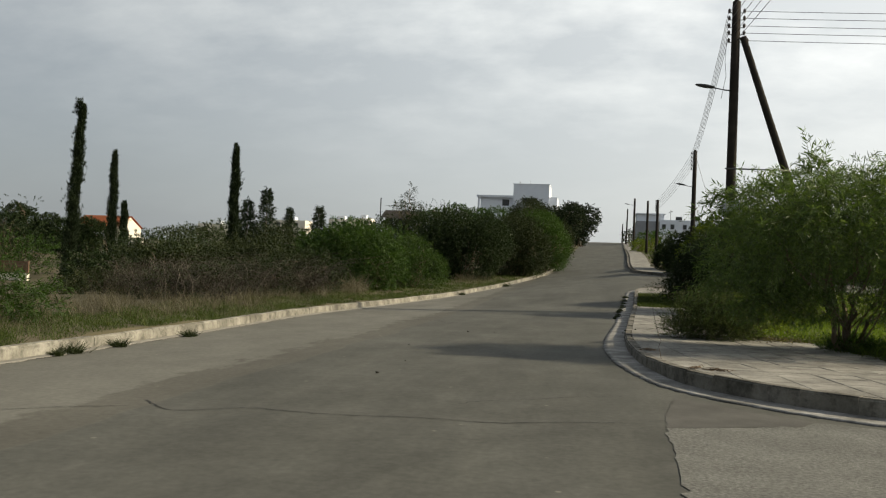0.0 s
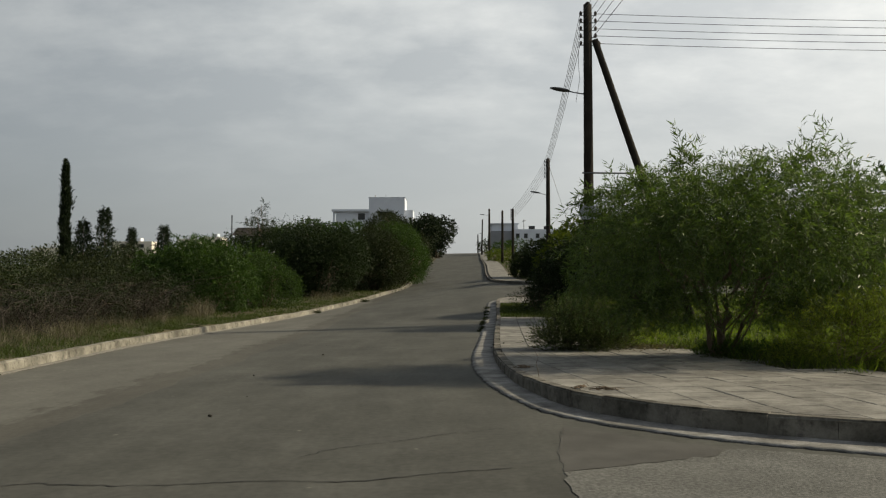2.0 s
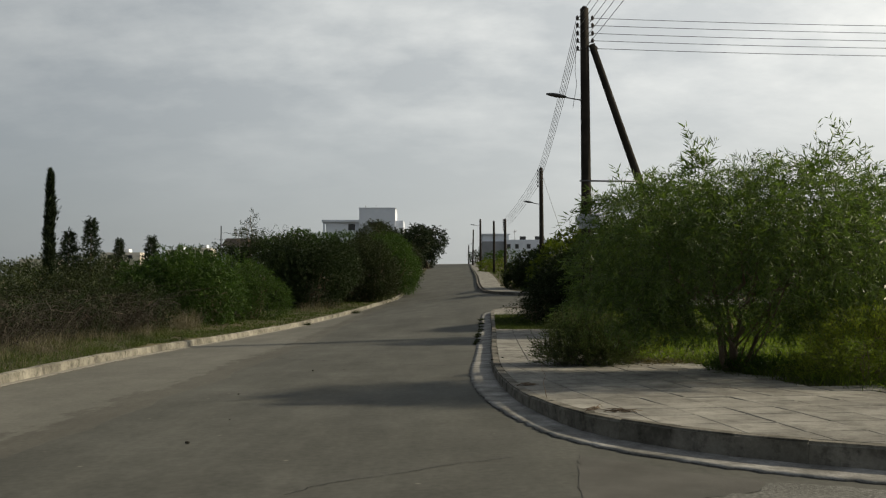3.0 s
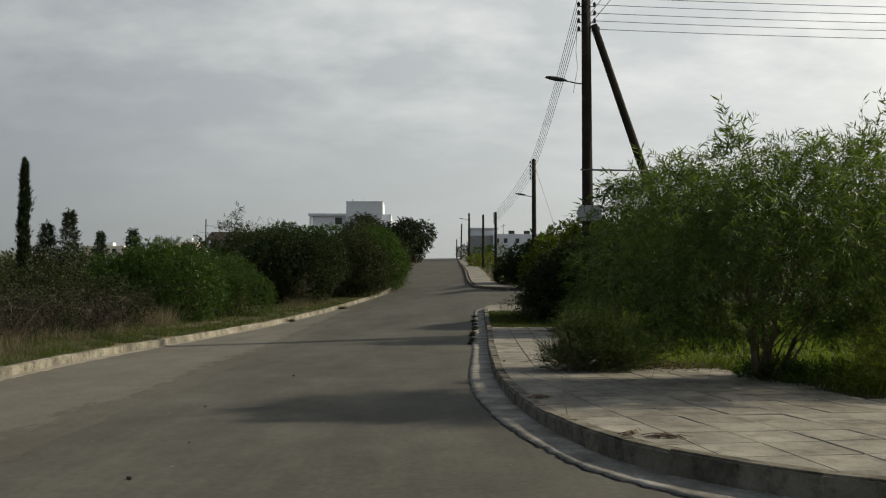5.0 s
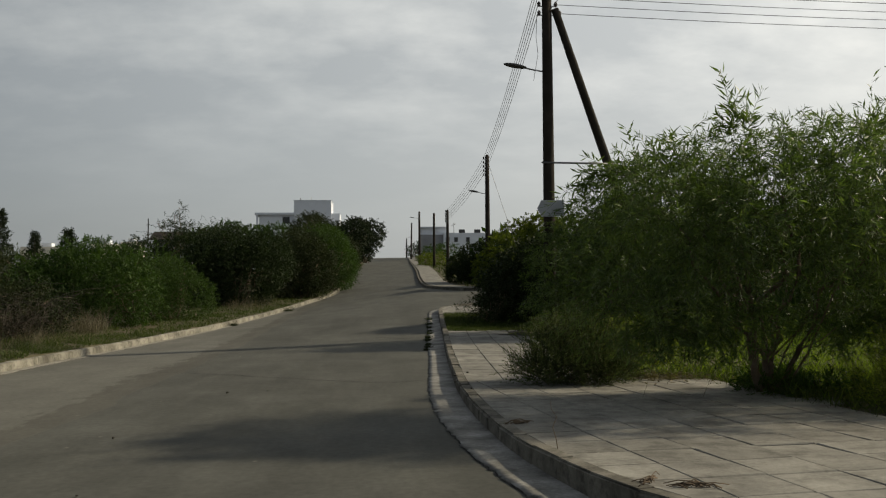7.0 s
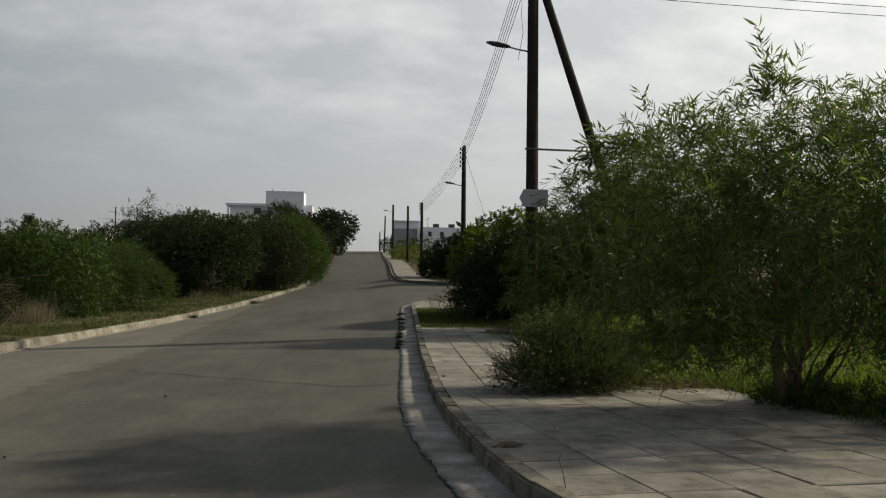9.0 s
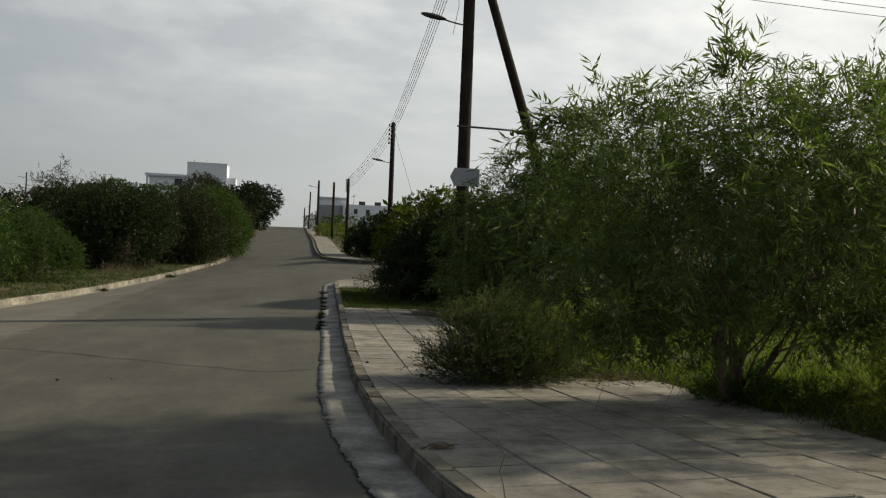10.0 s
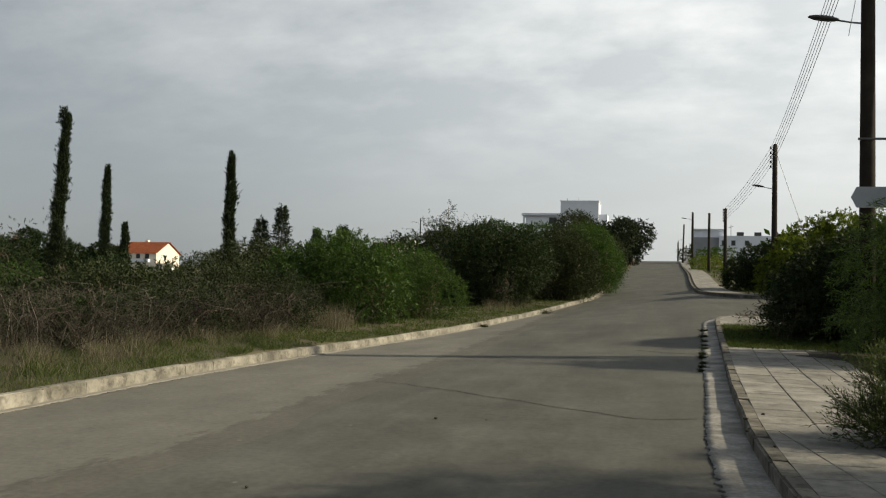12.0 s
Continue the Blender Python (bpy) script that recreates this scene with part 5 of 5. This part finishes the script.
for k, (x, y, s, mt) in enumerate(((-22, 42, 1.0, LEAF_OLIVE), (-27, 46, 1.1, LEAF_OLIVE), (-29, 51, 1.2, LEAF_DARK), (-20, 52, 1.1, LEAF_OLIVE), (-26, 62, 1.2, LEAF_OLIVE), (-18, 66, 1.3, LEAF_DARK), (-36, 66, 0.8, LEAF_OLIVE), (-48, 65, 1.4, LEAF_GREEN), (-52, 66, 1.5, LEAF_OLIVE), (-37, 82, 1.0, LEAF_OLIVE), (-30, 78, 1.4, LEAF_OLIVE), (-22, 84, 1.6, LEAF_OLIVE), (-51, 68, 2.1, LEAF_DARK), (-54, 74, 2.4, LEAF_DARK), (-56, 52, 1.7, LEAF_OLIVE), (-35, 60, 0.85, LEAF_DARK), (-60, 62, 2.2, LEAF_OLIVE), (-30, 55, 1.2, LEAF_DARK), (-24, 48, 1.2, LEAF_DARK), (-23, 42, 1.0, LEAF_OLIVE), (-21, 36, 0.65, LEAF_DARK), (-18, 43, 0.8, LEAF_OLIVE))):
    lumps = [(rng_l.normal() * 1.4 * s, rng_l.normal() * 0.8 * s, (1.0 + rng_l.random() * 0.7) * s, 1.7 * s, 1.5 * s, 1.25 * s) for _ in range(4)]
    shrub("scrub", (x, y, top_of(x, y) - 0.1), lumps, ("dull olive green scrub", "dark green scrub bush")[mt is LEAF_DARK] + " in the rough land", mt, 100 + k, twigs=640, length=0.45, count=11, leaf=0.16, width=0.07, group="scrub beyond the verge", twig_mesh=False)


def dwarf_palm(x, y, seed, label):
    rng = np.random.default_rng(seed)
    ob = thing("dwarf_palm", (x, y, top_of(x, y)), label, "palm")
    part("trunk", tubes("trunk", [[(0, 0, -0.1), (0.03, 0, 0.5), (0, 0, 0.9)]], [(0.14, 0.1)], 8, BARK), BARK, ob)
    for k in range(22):
        a, up = rng.uniform(0, 2 * np.pi), rng.uniform(0.3, 1.3)
        d = np.array([math.cos(a), math.sin(a), 0])
        s = np.linspace(0, 1, 26)[:, None]
        spine = np.array([0, 0, 0.9]) + d * s * 1.3 + np.array([0, 0, 1.0]) * (up * s - 0.95 * s ** 2)
        side = np.array([-d[1], d[0], 0])
        q = [leaves(rng, spine, unit(d * 0.7 + side * sg + np.array([0, 0, 0.1])) * np.ones((26, 1)), 0.34, 0.035) for sg in (-0.9, 0.9)]
        part("frond", quads("frond", np.concatenate(q), LEAF_OLIVE), LEAF_OLIVE, ob)
    return ob


dwarf_palm(-16.4, 36.5, 5, "grey-green dwarf palm among the brush")


def cypress(x, y, z0, z1, r, seed, label, bend=0.0):
    rng = np.random.default_rng(seed)
    ob = thing("cypress_tree", (x, y, z0), label, "cypress tree", "slender cypresses")
    h = z1 - z0
    n = int(h * 420)
    s = rng.uniform(0.02, 0.985, n) ** 0.9
    ang = rng.uniform(0, 2 * np.pi, n)
    rad = r * np.clip(np.minimum(s * 9, 1.08 - 0.55 * s - 0.42 * s ** 6), 0.08, 1) * (0.68 + 0.42 * np.sin(s * 43 + ang * 2) * np.sin(s * 23 + seed + ang)) * rng.uniform(0.25, 1.1, n)
    sway = bend * (np.clip(s - 0.8, 0, 1) ** 2 * 25 + 12 * (s - 0.8))
    rad = rad * np.where(rng.random(n) < 0.09, 1.85, 1.0)
    s[: n // 50] = rng.uniform(0.93, 1.02, n // 50)
    rad[: n // 50] = rng.uniform(0.0, 0.07, n // 50)
    at = np.column_stack([np.cos(ang) * rad + sway, np.sin(ang) * rad, s * h])
    way = unit(np.column_stack([np.cos(ang) * 0.55, np.sin(ang) * 0.55, np.full(n, 1.2)]) + rng.normal(size=(n, 3)) * 0.25)
    q = np.concatenate([leaves(rng, at + rng.normal(size=at.shape) * 0.05, unit(way + rng.normal(size=way.shape) * 0.3), 0.27, 0.055) for _ in range(4)])
    part("crown", quads("crown", q, LEAF_CYPRESS), LEAF_CYPRESS, ob)
    part("trunk", tubes("trunk", [[(bend * -9.6, 0, -0.3), (bend * -4.8, 0, h * 0.4), (0, 0, h * 0.85)]], [(0.13, 0.03)], 7, BARK), BARK, ob)
    return ob


cypress(-40.45, 62.3, -1.25, 13.4, 0.6, 1, "tall ragged slender cypress with a bent tip", 0.06)
cypress(-40.2, 67.1, -0.8, 10.0, 0.46, 2, "slender dark cypress of middle height")
cypress(-25.45, 58.9, -0.8, 9.5, 0.44, 3, "narrow dark cypress rising from the scrub")
cypress(-43.8, 75.0, 0.0, 6.2, 0.5, 4, "short narrow cypress before the house")


def conifer(x, y, z0, z1, r, seed, label, mat=LEAF_CYPRESS):
    rng = np.random.default_rng(seed)
    ob = thing("conifer_tree", (x, y, z0), label, "conifer tree", "conifers beyond the scrub")
    h = z1 - z0
    n = 900
    s = rng.uniform(0.12, 0.97, n)
    tier = s + rng.normal(size=n) * 0.02
    ang = rng.uniform(0, 2 * np.pi, n)
    rad = r * np.clip(1.05 - tier, 0.05, 0.8) * rng.uniform(0.1, 1.1, n) * (0.75 + 0.35 * np.sin(ang * 2 + tier * 17 + seed) * np.sin(tier * 29 + seed))
    at = np.column_stack([np.cos(ang) * rad, np.sin(ang) * rad, tier * h])
    out = np.column_stack([np.cos(ang), np.sin(ang), np.full(n, 0.25)])
    q, _ = sprays(rng, at, out, 0.45, 8, 0.2, 0.08, 0.1, 0.2, 0.6)
    part("crown", quads("crown", q, mat), mat, ob)
    part("trunk", tubes("trunk", [[(0, 0, -0.3), (0, 0, h * 0.95)]], [(0.12, 0.02)], 6, BARK), BARK, ob)
    return ob


conifer(-33.4, 80, 1.0, 7.3, 2.3, 11, "dark conifer with open tiers")
conifer(-31.6, 80.5, 1.0, 8.4, 2.2, 12, "taller dark conifer beside its neighbour")
conifer(-29.3, 90, 1.2, 7.4, 2.2, 13, "dark conical evergreen tree")
conifer(-40.2, 110, 1.8, 8.5, 2.0, 14, "grey-green conifer further off")
shrub("bare_tree", (-33.0, 150, 4.0), [(0, 0, 8.6, 1.2, 1.0, 1.6), (0.6, 0, 10.6, 0.6, 0.6, 1.2), (-1.4, 0, 7.6, 1.3, 1.0, 1.0), (1.8, 0, 7.2, 1.4, 1.0, 1.3)], "thin dark tree with an open crown beside the dark roof", LEAF_DARK, 94, twigs=260, length=0.9, count=8, leaf=0.25, width=0.1, category="tree", stems=8, stem_r=0.12, twig_mesh=False)
for k, (x, y, hh) in enumerate(((-78, 98, 5.6), (-72.5, 98, 6.2), (-68.5, 99, 4.9), (-83, 100, 5.4), (-64.5, 101, 4.6), (-88, 98, 6.0))):
    z = top_of(x, y)
    shrub("belt_tree", (x, y, z), [(-1.2, 0, hh * 0.5, 1.9, 1.7, hh * 0.32), (1.0, 0.3, hh * 0.62, 1.8, 1.6, hh * 0.3), (0, 0, hh * 0.8, 1.3, 1.3, hh * 0.2), (0.3, -0.6, hh * 0.3, 2.4, 1.6, hh * 0.28)],
          "dark rounded evergreen in the tree belt", LEAF_DARK, 220 + k, twigs=2400, length=0.4, count=9, leaf=0.24, width=0.1, category="tree", group="tree belt", stems=5, stem_r=0.1, twig_mesh=False, inner=0.7)

# fence with a low white wall far to the left
fence = thing("garden_fence", (-41.0, 57.5, -1.3), "brown slatted fence on a low white wall", "fence")
part("wall", boxed(-6.5, -0.15, 0.0, 0.0, 0.15, 0.92, bevel=0.01), RENDER_CREAM, fence, "low cream wall")
for k in range(5):
    part("slat", boxed(-6.5, -0.05, 0.98 + k * 0.18, -0.1, -0.02, 1.13 + k * 0.18), FENCE_WOOD, fence)
for k in range(4):
    part("post", boxed(-6.4 + 2.1 * k, -0.02, 0.92, -6.3 + 2.1 * k, 0.08, 1.9), FENCE_WOOD, fence)

# ---- houses ----
def house_box(name, ob, x0, y0, z0, x1, y1, z1, mat, label=""):
    return part(name, boxed(x0, y0, z0, x1, y1, z1), mat, ob, label)


def window(ob, x, y, z, wd, ht, along="x", frame_mat=None):
    """A recessed pane with a frame, proud of the wall by its frame alone."""
    d = 0.05
    if along == "x":
        fr = part("window", boxed(x - wd / 2 - 0.08, y - d, z - 0.08, x + wd / 2 + 0.08, y + 0.02, z + ht + 0.08), frame_mat or RENDER_GREY, ob)
        part("pane", boxed(x - wd / 2, y - d - 0.02, z, x + wd / 2, y - d + 0.01, z + ht), GLASS, fr)
    else:
        fr = part("window", boxed(x - 0.02, y - wd / 2 - 0.08, z - 0.08, x + d, y + wd / 2 + 0.08, z + ht + 0.08), frame_mat or RENDER_GREY, ob)
        part("pane", boxed(x + d - 0.01, y - wd / 2, z, x + d + 0.02, y + wd / 2, z + ht), GLASS, fr)


def gable_roof(ob, x0, x1, y0, y1, z, rise, mat, over=0.6):
    """A pitched roof whose ridge runs along x."""
    bm = bmesh.new()
    ym = (y0 + y1) / 2
    a = [(x0 - over, y0 - over, z - 0.25), (x1 + over, y0 - over, z - 0.25), (x1 + over, ym, z + rise), (x0 - over, ym, z + rise)]
    b = [(x0 - over, ym, z + rise), (x1 + over, ym, z + rise), (x1 + over, y1 + over, z - 0.25), (x0 - over, y1 + over, z - 0.25)]
    faces = [bm.faces.new([bm.verts.new(v) for v in ring]) for ring in (a, b)]
    bmesh.ops.solidify(bm, geom=faces, thickness=0.22)
    return part("roof", bm, mat, ob)


def gable_wall(ob, x, y0, y1, z, rise, mat, thick=0.3):
    bm = bmesh.new()
    f = bm.faces.new([bm.verts.new((x, y, zz)) for y, zz in ((y0, z), (y1, z), ((y0 + y1) / 2, z + rise - 0.2))])
    r = bmesh.ops.extrude_face_region(bm, geom=[f])
    bmesh.ops.translate(bm, vec=(-thick, 0, 0), verts=[v for v in r["geom"] if isinstance(v, bmesh.types.BMVert)])
    bmesh.ops.recalc_face_normals(bm, faces=bm.faces)
    return part("gable", bm, mat, ob)


hz = 3.4
red_house = thing("red_roof_house", (-134.2, 213, hz), "two-storey cream house with a red tiled roof", "house", turn=radians(-3))
house_box("wall", red_house, -6.6, 0, 0, 7.2, 10.5, 5.2, RENDER_CREAM)
gable_roof(red_house, -6.6, 7.2, 0, 10.5, 5.3, 3.0, TILE_RED, over=0.5)
gable_wall(red_house, 7.2, 0, 10.5, 5.18, 3.0, RENDER_CREAM)
house_box("porch", red_house, -6.2, -2.6, 0, -1.0, 0, 2.9, RENDER_CREAM)
house_box("porch_roof", red_house, -6.5, -2.9, 2.9, -0.7, 0, 3.1, TILE_DARK)
house_box("balcony", red_house, 0.2, -1.3, 2.6, 5.6, 0, 3.5, RENDER_WHITE)
for x in (-4.8, -1.8, 1.6, 4.4):
    window(red_house, x, 0, 3.6, 1.3, 1.3, frame_mat=RENDER_CREAM)
for x in (1.5, 4.6):
    window(red_house, x, 0, 0.6, 1.4, 1.7, frame_mat=RENDER_CREAM)
window(red_house, 7.2, 4.0, 3.4, 0.9, 1.1, "y")
house_box("chimney", red_house, -1.0, 6.5, 7.0, -0.2, 7.3, 8.9, RENDER_CREAM)

vz = top_of(-16, 202)
villa = thing("white_villa", (-14.7, 200, vz), "modern white flat-roofed villa on the hilltop", "house")
vt = 21.3 - vz
house_box("tower", villa, -4.2, 0, 0, 4.15, 9, vt, RENDER_WHITE)
house_box("wing", villa, -12.0, 0.8, 0, -4.2, 9, 18.6 - vz - 0.5, RENDER_WHITE)
house_box("roof", villa, -12.9, 0.0, 18.6 - vz - 0.5, -4.2, 9.4, 18.6 - vz, RENDER_WHITE, "flat white roof slab")
house_box("balcony", villa, 4.15, 1.2, 0, 6.0, 8, 18.5 - vz, RENDER_WHITE)
house_box("parapet", villa, -4.3, -0.1, vt, 4.25, 9.1, vt + 0.12, RENDER_WHITE)
window(villa, -0.35, 0, 17.0 - vz, 3.3, 1.0)
window(villa, -6.0, 0.8, 16.2 - vz, 1.6, 1.5, frame_mat=RENDER_WHITE)
house_box("pier", villa, -12.6, 0.2, 0, -12.2, 0.8, 18.1 - vz, RENDER_WHITE)
part("aerial", tubes("aerial", [[(-2.9, 2, vt), (-2.9, 2, vt + 0.8)], [(-0.6, 4, vt), (-0.6, 4, vt + 1.2)]], [(0.08, 0.08), (0.03, 0.03)], 6, STEEL), STEEL, villa)

gz = top_of(11, 172)
grey_house = thing("grey_house", (8.3, 170, gz), "grey flat-roofed house with a pale upper storey", "house")
house_box("wall", grey_house, 0, 0, 0, 4.3, 8, 11.7 - gz, RENDER_GREY)
house_box("upper_storey", grey_house, 0.1, 0.6, 11.7 - gz, 5.2, 8, 13.05 - gz, RENDER_WHITE)
house_box("roof", grey_house, -0.15, 0.2, 13.05 - gz, 5.4, 8.3, 13.25 - gz, RENDER_WHITE)
house_box("wing", grey_house, 4.3, -0.5, 0, 13.5, 8, 12.0 - gz, RENDER_WHITE)
for x in (5.1, 6.7, 9.0):
    window(grey_house, x, -0.5, 10.3 - gz, 0.6, 0.8)
part("solar_panel", boxed(7.4, 1, 12.05 - gz, 8.6, 1.1, 12.75 - gz), GLASS, grey_house)
part("solar_panel", boxed(10.4, 1, 12.05 - gz, 11.6, 1.1, 12.75 - gz), GLASS, grey_house)
part("aerial", tubes("aerial", [[(6.5, 2, 12.0 - gz), (6.5, 2, 14.1 - gz)], [(6.1, 2, 13.6 - gz), (6.9, 2, 13.9 - gz)]], [(0.05, 0.05)] * 2, 5, STEEL), STEEL, grey_house)

dz = top_of(-41, 182)
dark_house = thing("dark_roof_house", (-41, 180, dz), "house with a low dark tiled roof", "house")
# grey render darkens this wall: its shade is put into the colour
house_box("wall", dark_house, -3.6, 0, 0, 3.6, 8, 11.4 - dz, RENDER_GREY)
gable_roof(dark_house, -3.6, 3.6, 0, 8, 11.6 - dz, 1.7, TILE_DARK, over=0.9)
for x in (-2.4, 0.0, 2.4):
    window(dark_house, x, 0, 10.2 - dz, 1.2, 1.1)
house_box("pole", dark_house, -4.6, -0.6, 10.5 - dz, -4.4, -0.5, 15.6 - dz, WOOD_POLE)
for k, (x, y, wd, ht, zt) in enumerate(((-92, 300, 8, 6, 16.9), (-84, 302, 6, 6, 17.6), (-112, 300, 14, 6, 16.0), (-70, 320, 10, 6, 15.5), (-155, 330, 14, 7, 15.0))):
    z0 = top_of(x, y)
    far = thing("far_house", (x, y, z0), "small pale flat-roofed house far away", "house", "far houses")
    house_box("wall", far, -wd / 2, 0, 0, wd / 2, 8, zt - z0, RENDER_CREAM)
    house_box("roof_box", far, -wd / 5, 2, zt - z0, wd / 6, 5, zt - z0 + 1.3, RENDER_WHITE)
    for x2 in (-wd / 4, wd / 4):
        window(far, x2, 0, zt - z0 - 2.2, 1.4, 1.2)
wall_z = top_of(-96, 148)
field_wall = thing("field_wall", (-96, 146, wall_z), "long low pale wall far off among the trees", "wall")
house_box("wall", field_wall, -14, 0, 0, 14, 0.3, 1.3, RENDER_CREAM)

# ---- trees at the crest and the distant belt ----
shrub("crest_tree", (-5.3, 118, 4.0), [(0, 0, 4.2, 2.2, 2.0, 1.9), (2.6, 1, 4.9, 1.9, 1.9, 1.9), (-2.4, 0, 4.9, 1.8, 1.8, 2.0), (1.6, 0, 2.4, 2.0, 1.8, 1.6)], "dark dense tree at the top of the rise", LEAF_CYPRESS, 201, twigs=2300, length=0.5, count=9, leaf=0.22, width=0.13, category="tree", stems=8, stem_r=0.12, group="trees at the crest", twig_mesh=False)
shrub("crest_tree", (-1.9, 140, 5.5), [(-0.8, 0, 2.8, 2.2, 2.0, 1.9), (1.1, 1, 4.9, 2.1, 2.0, 1.9), (-1.4, 0, 5.0, 2.2, 1.8, 2.0), (1.2, 0, 3.2, 1.4, 1.6, 1.5), (-0.2, 0, 1.4, 1.6, 1.8, 1.2), (-3.0, 0, 3.8, 2.0, 1.8, 2.2)], "dark round-headed tree leaning over the road", LEAF_CYPRESS, 202, twigs=2600, length=0.5, count=9, leaf=0.22, width=0.13, category="tree", stems=8, stem_r=0.12, group="trees at the crest", twig_mesh=False)
shrub("crest_tree", (-7.5, 92, 2.2), [(-2.0, 0, 4.0, 2.3, 2.0, 1.8), (1.2, 0, 3.9, 2.2, 2.0, 1.9), (-4.5, 1, 3.8, 2.2, 2.0, 1.9), (-7.0, 1, 4.2, 2.2, 2.0, 1.9), (-9.5, 2, 3.6, 2.2, 2.0, 2.0)], "green rounded tree above the thicket", LEAF_GREEN, 203, twigs=4800, length=0.35, count=10, leaf=0.16, width=0.075, inner=0.75, category="tree", stems=8, stem_r=0.1, group="trees at the crest", twig_mesh=False)
shrub("hill_bush", (6.6, 118, 4.3), [(0, 0, 0.8, 1.2, 3.0, 0.9), (1.6, 4, 1.0, 1.5, 3.0, 1.1)], "low yellow-green bush beside the road uphill", LEAF_HEDGE, 204, twigs=500, length=0.5, count=10, leaf=0.2, width=0.1, twig_mesh=False)
shrub("hill_bush", (9.5, 150, 6.2), [(0, 0, 1.2, 2.2, 3.0, 1.3), (2.6, 4, 1.5, 2.2, 3.0, 1.6)], "green bush in front of the grey house", LEAF_GREEN, 205, twigs=500, length=0.5, count=10, leaf=0.22, width=0.12, twig_mesh=False)
shrub("hill_bush", (8.0, 200, 8.4), [(0, 0, 1.4, 1.6, 2.5, 1.5), (2.4, 3, 2.0, 2.0, 2.5, 2.0)], "dark bush at the crest", LEAF_DARK, 206, twigs=450, length=0.6, count=9, leaf=0.25, width=0.14, twig_mesh=False)
belt_rng = np.random.default_rng(300)
lumps = []
for _ in range(420):
    x = belt_rng.uniform(-330, -12)
    y = belt_rng.uniform(95, 330)
    if abs(x + 131 * y / 213) < 19 and y < 232 or abs(x + 131) < 14 and 180 < y < 232 or (x > -60 and y > 165) or y < 95 + max(0, (-x - 60)) * 0.4:
        continue
    s = belt_rng.uniform(1.6, 3.4)
    lumps.append((x, y, float(surface(x, y)) + s * 0.75, s * 1.5, s * 1.3, s * (0.9 + 0.5 * belt_rng.random())))
belt_points, belt_out = in_lumps(belt_rng, lumps, 60000, 0.75)
belt_q = leaves(belt_rng, belt_points, unit(belt_out + belt_rng.normal(size=belt_out.shape) * 0.7 + np.array([0, 0, 0.3])), 0.65, 0.3)
tagged(new("far_woods", quads("far_woods", belt_q, LEAF_OLIVE)), "distant olive green trees and scrub", "woods", kind="stuff")
lumps = []
for _ in range(120):
    x, y = belt_rng.uniform(14, 140), belt_rng.uniform(75, 240)
    s = belt_rng.uniform(1.4, 2.8)
    lumps.append((x, y, float(surface(x, y)) + s * 0.7, s * 1.5, s * 1.3, s))
far_points, far_out = in_lumps(belt_rng, lumps, 7000, 0.7)
far_q = leaves(belt_rng, far_points, unit(far_out + belt_rng.normal(size=far_out.shape) * 0.7 + np.array([0, 0, 0.3])), 1.0, 0.5)
tagged(new("field_woods", quads("field_woods", far_q, LEAF_GREEN)), "green scrub beyond the field", "woods", kind="stuff")
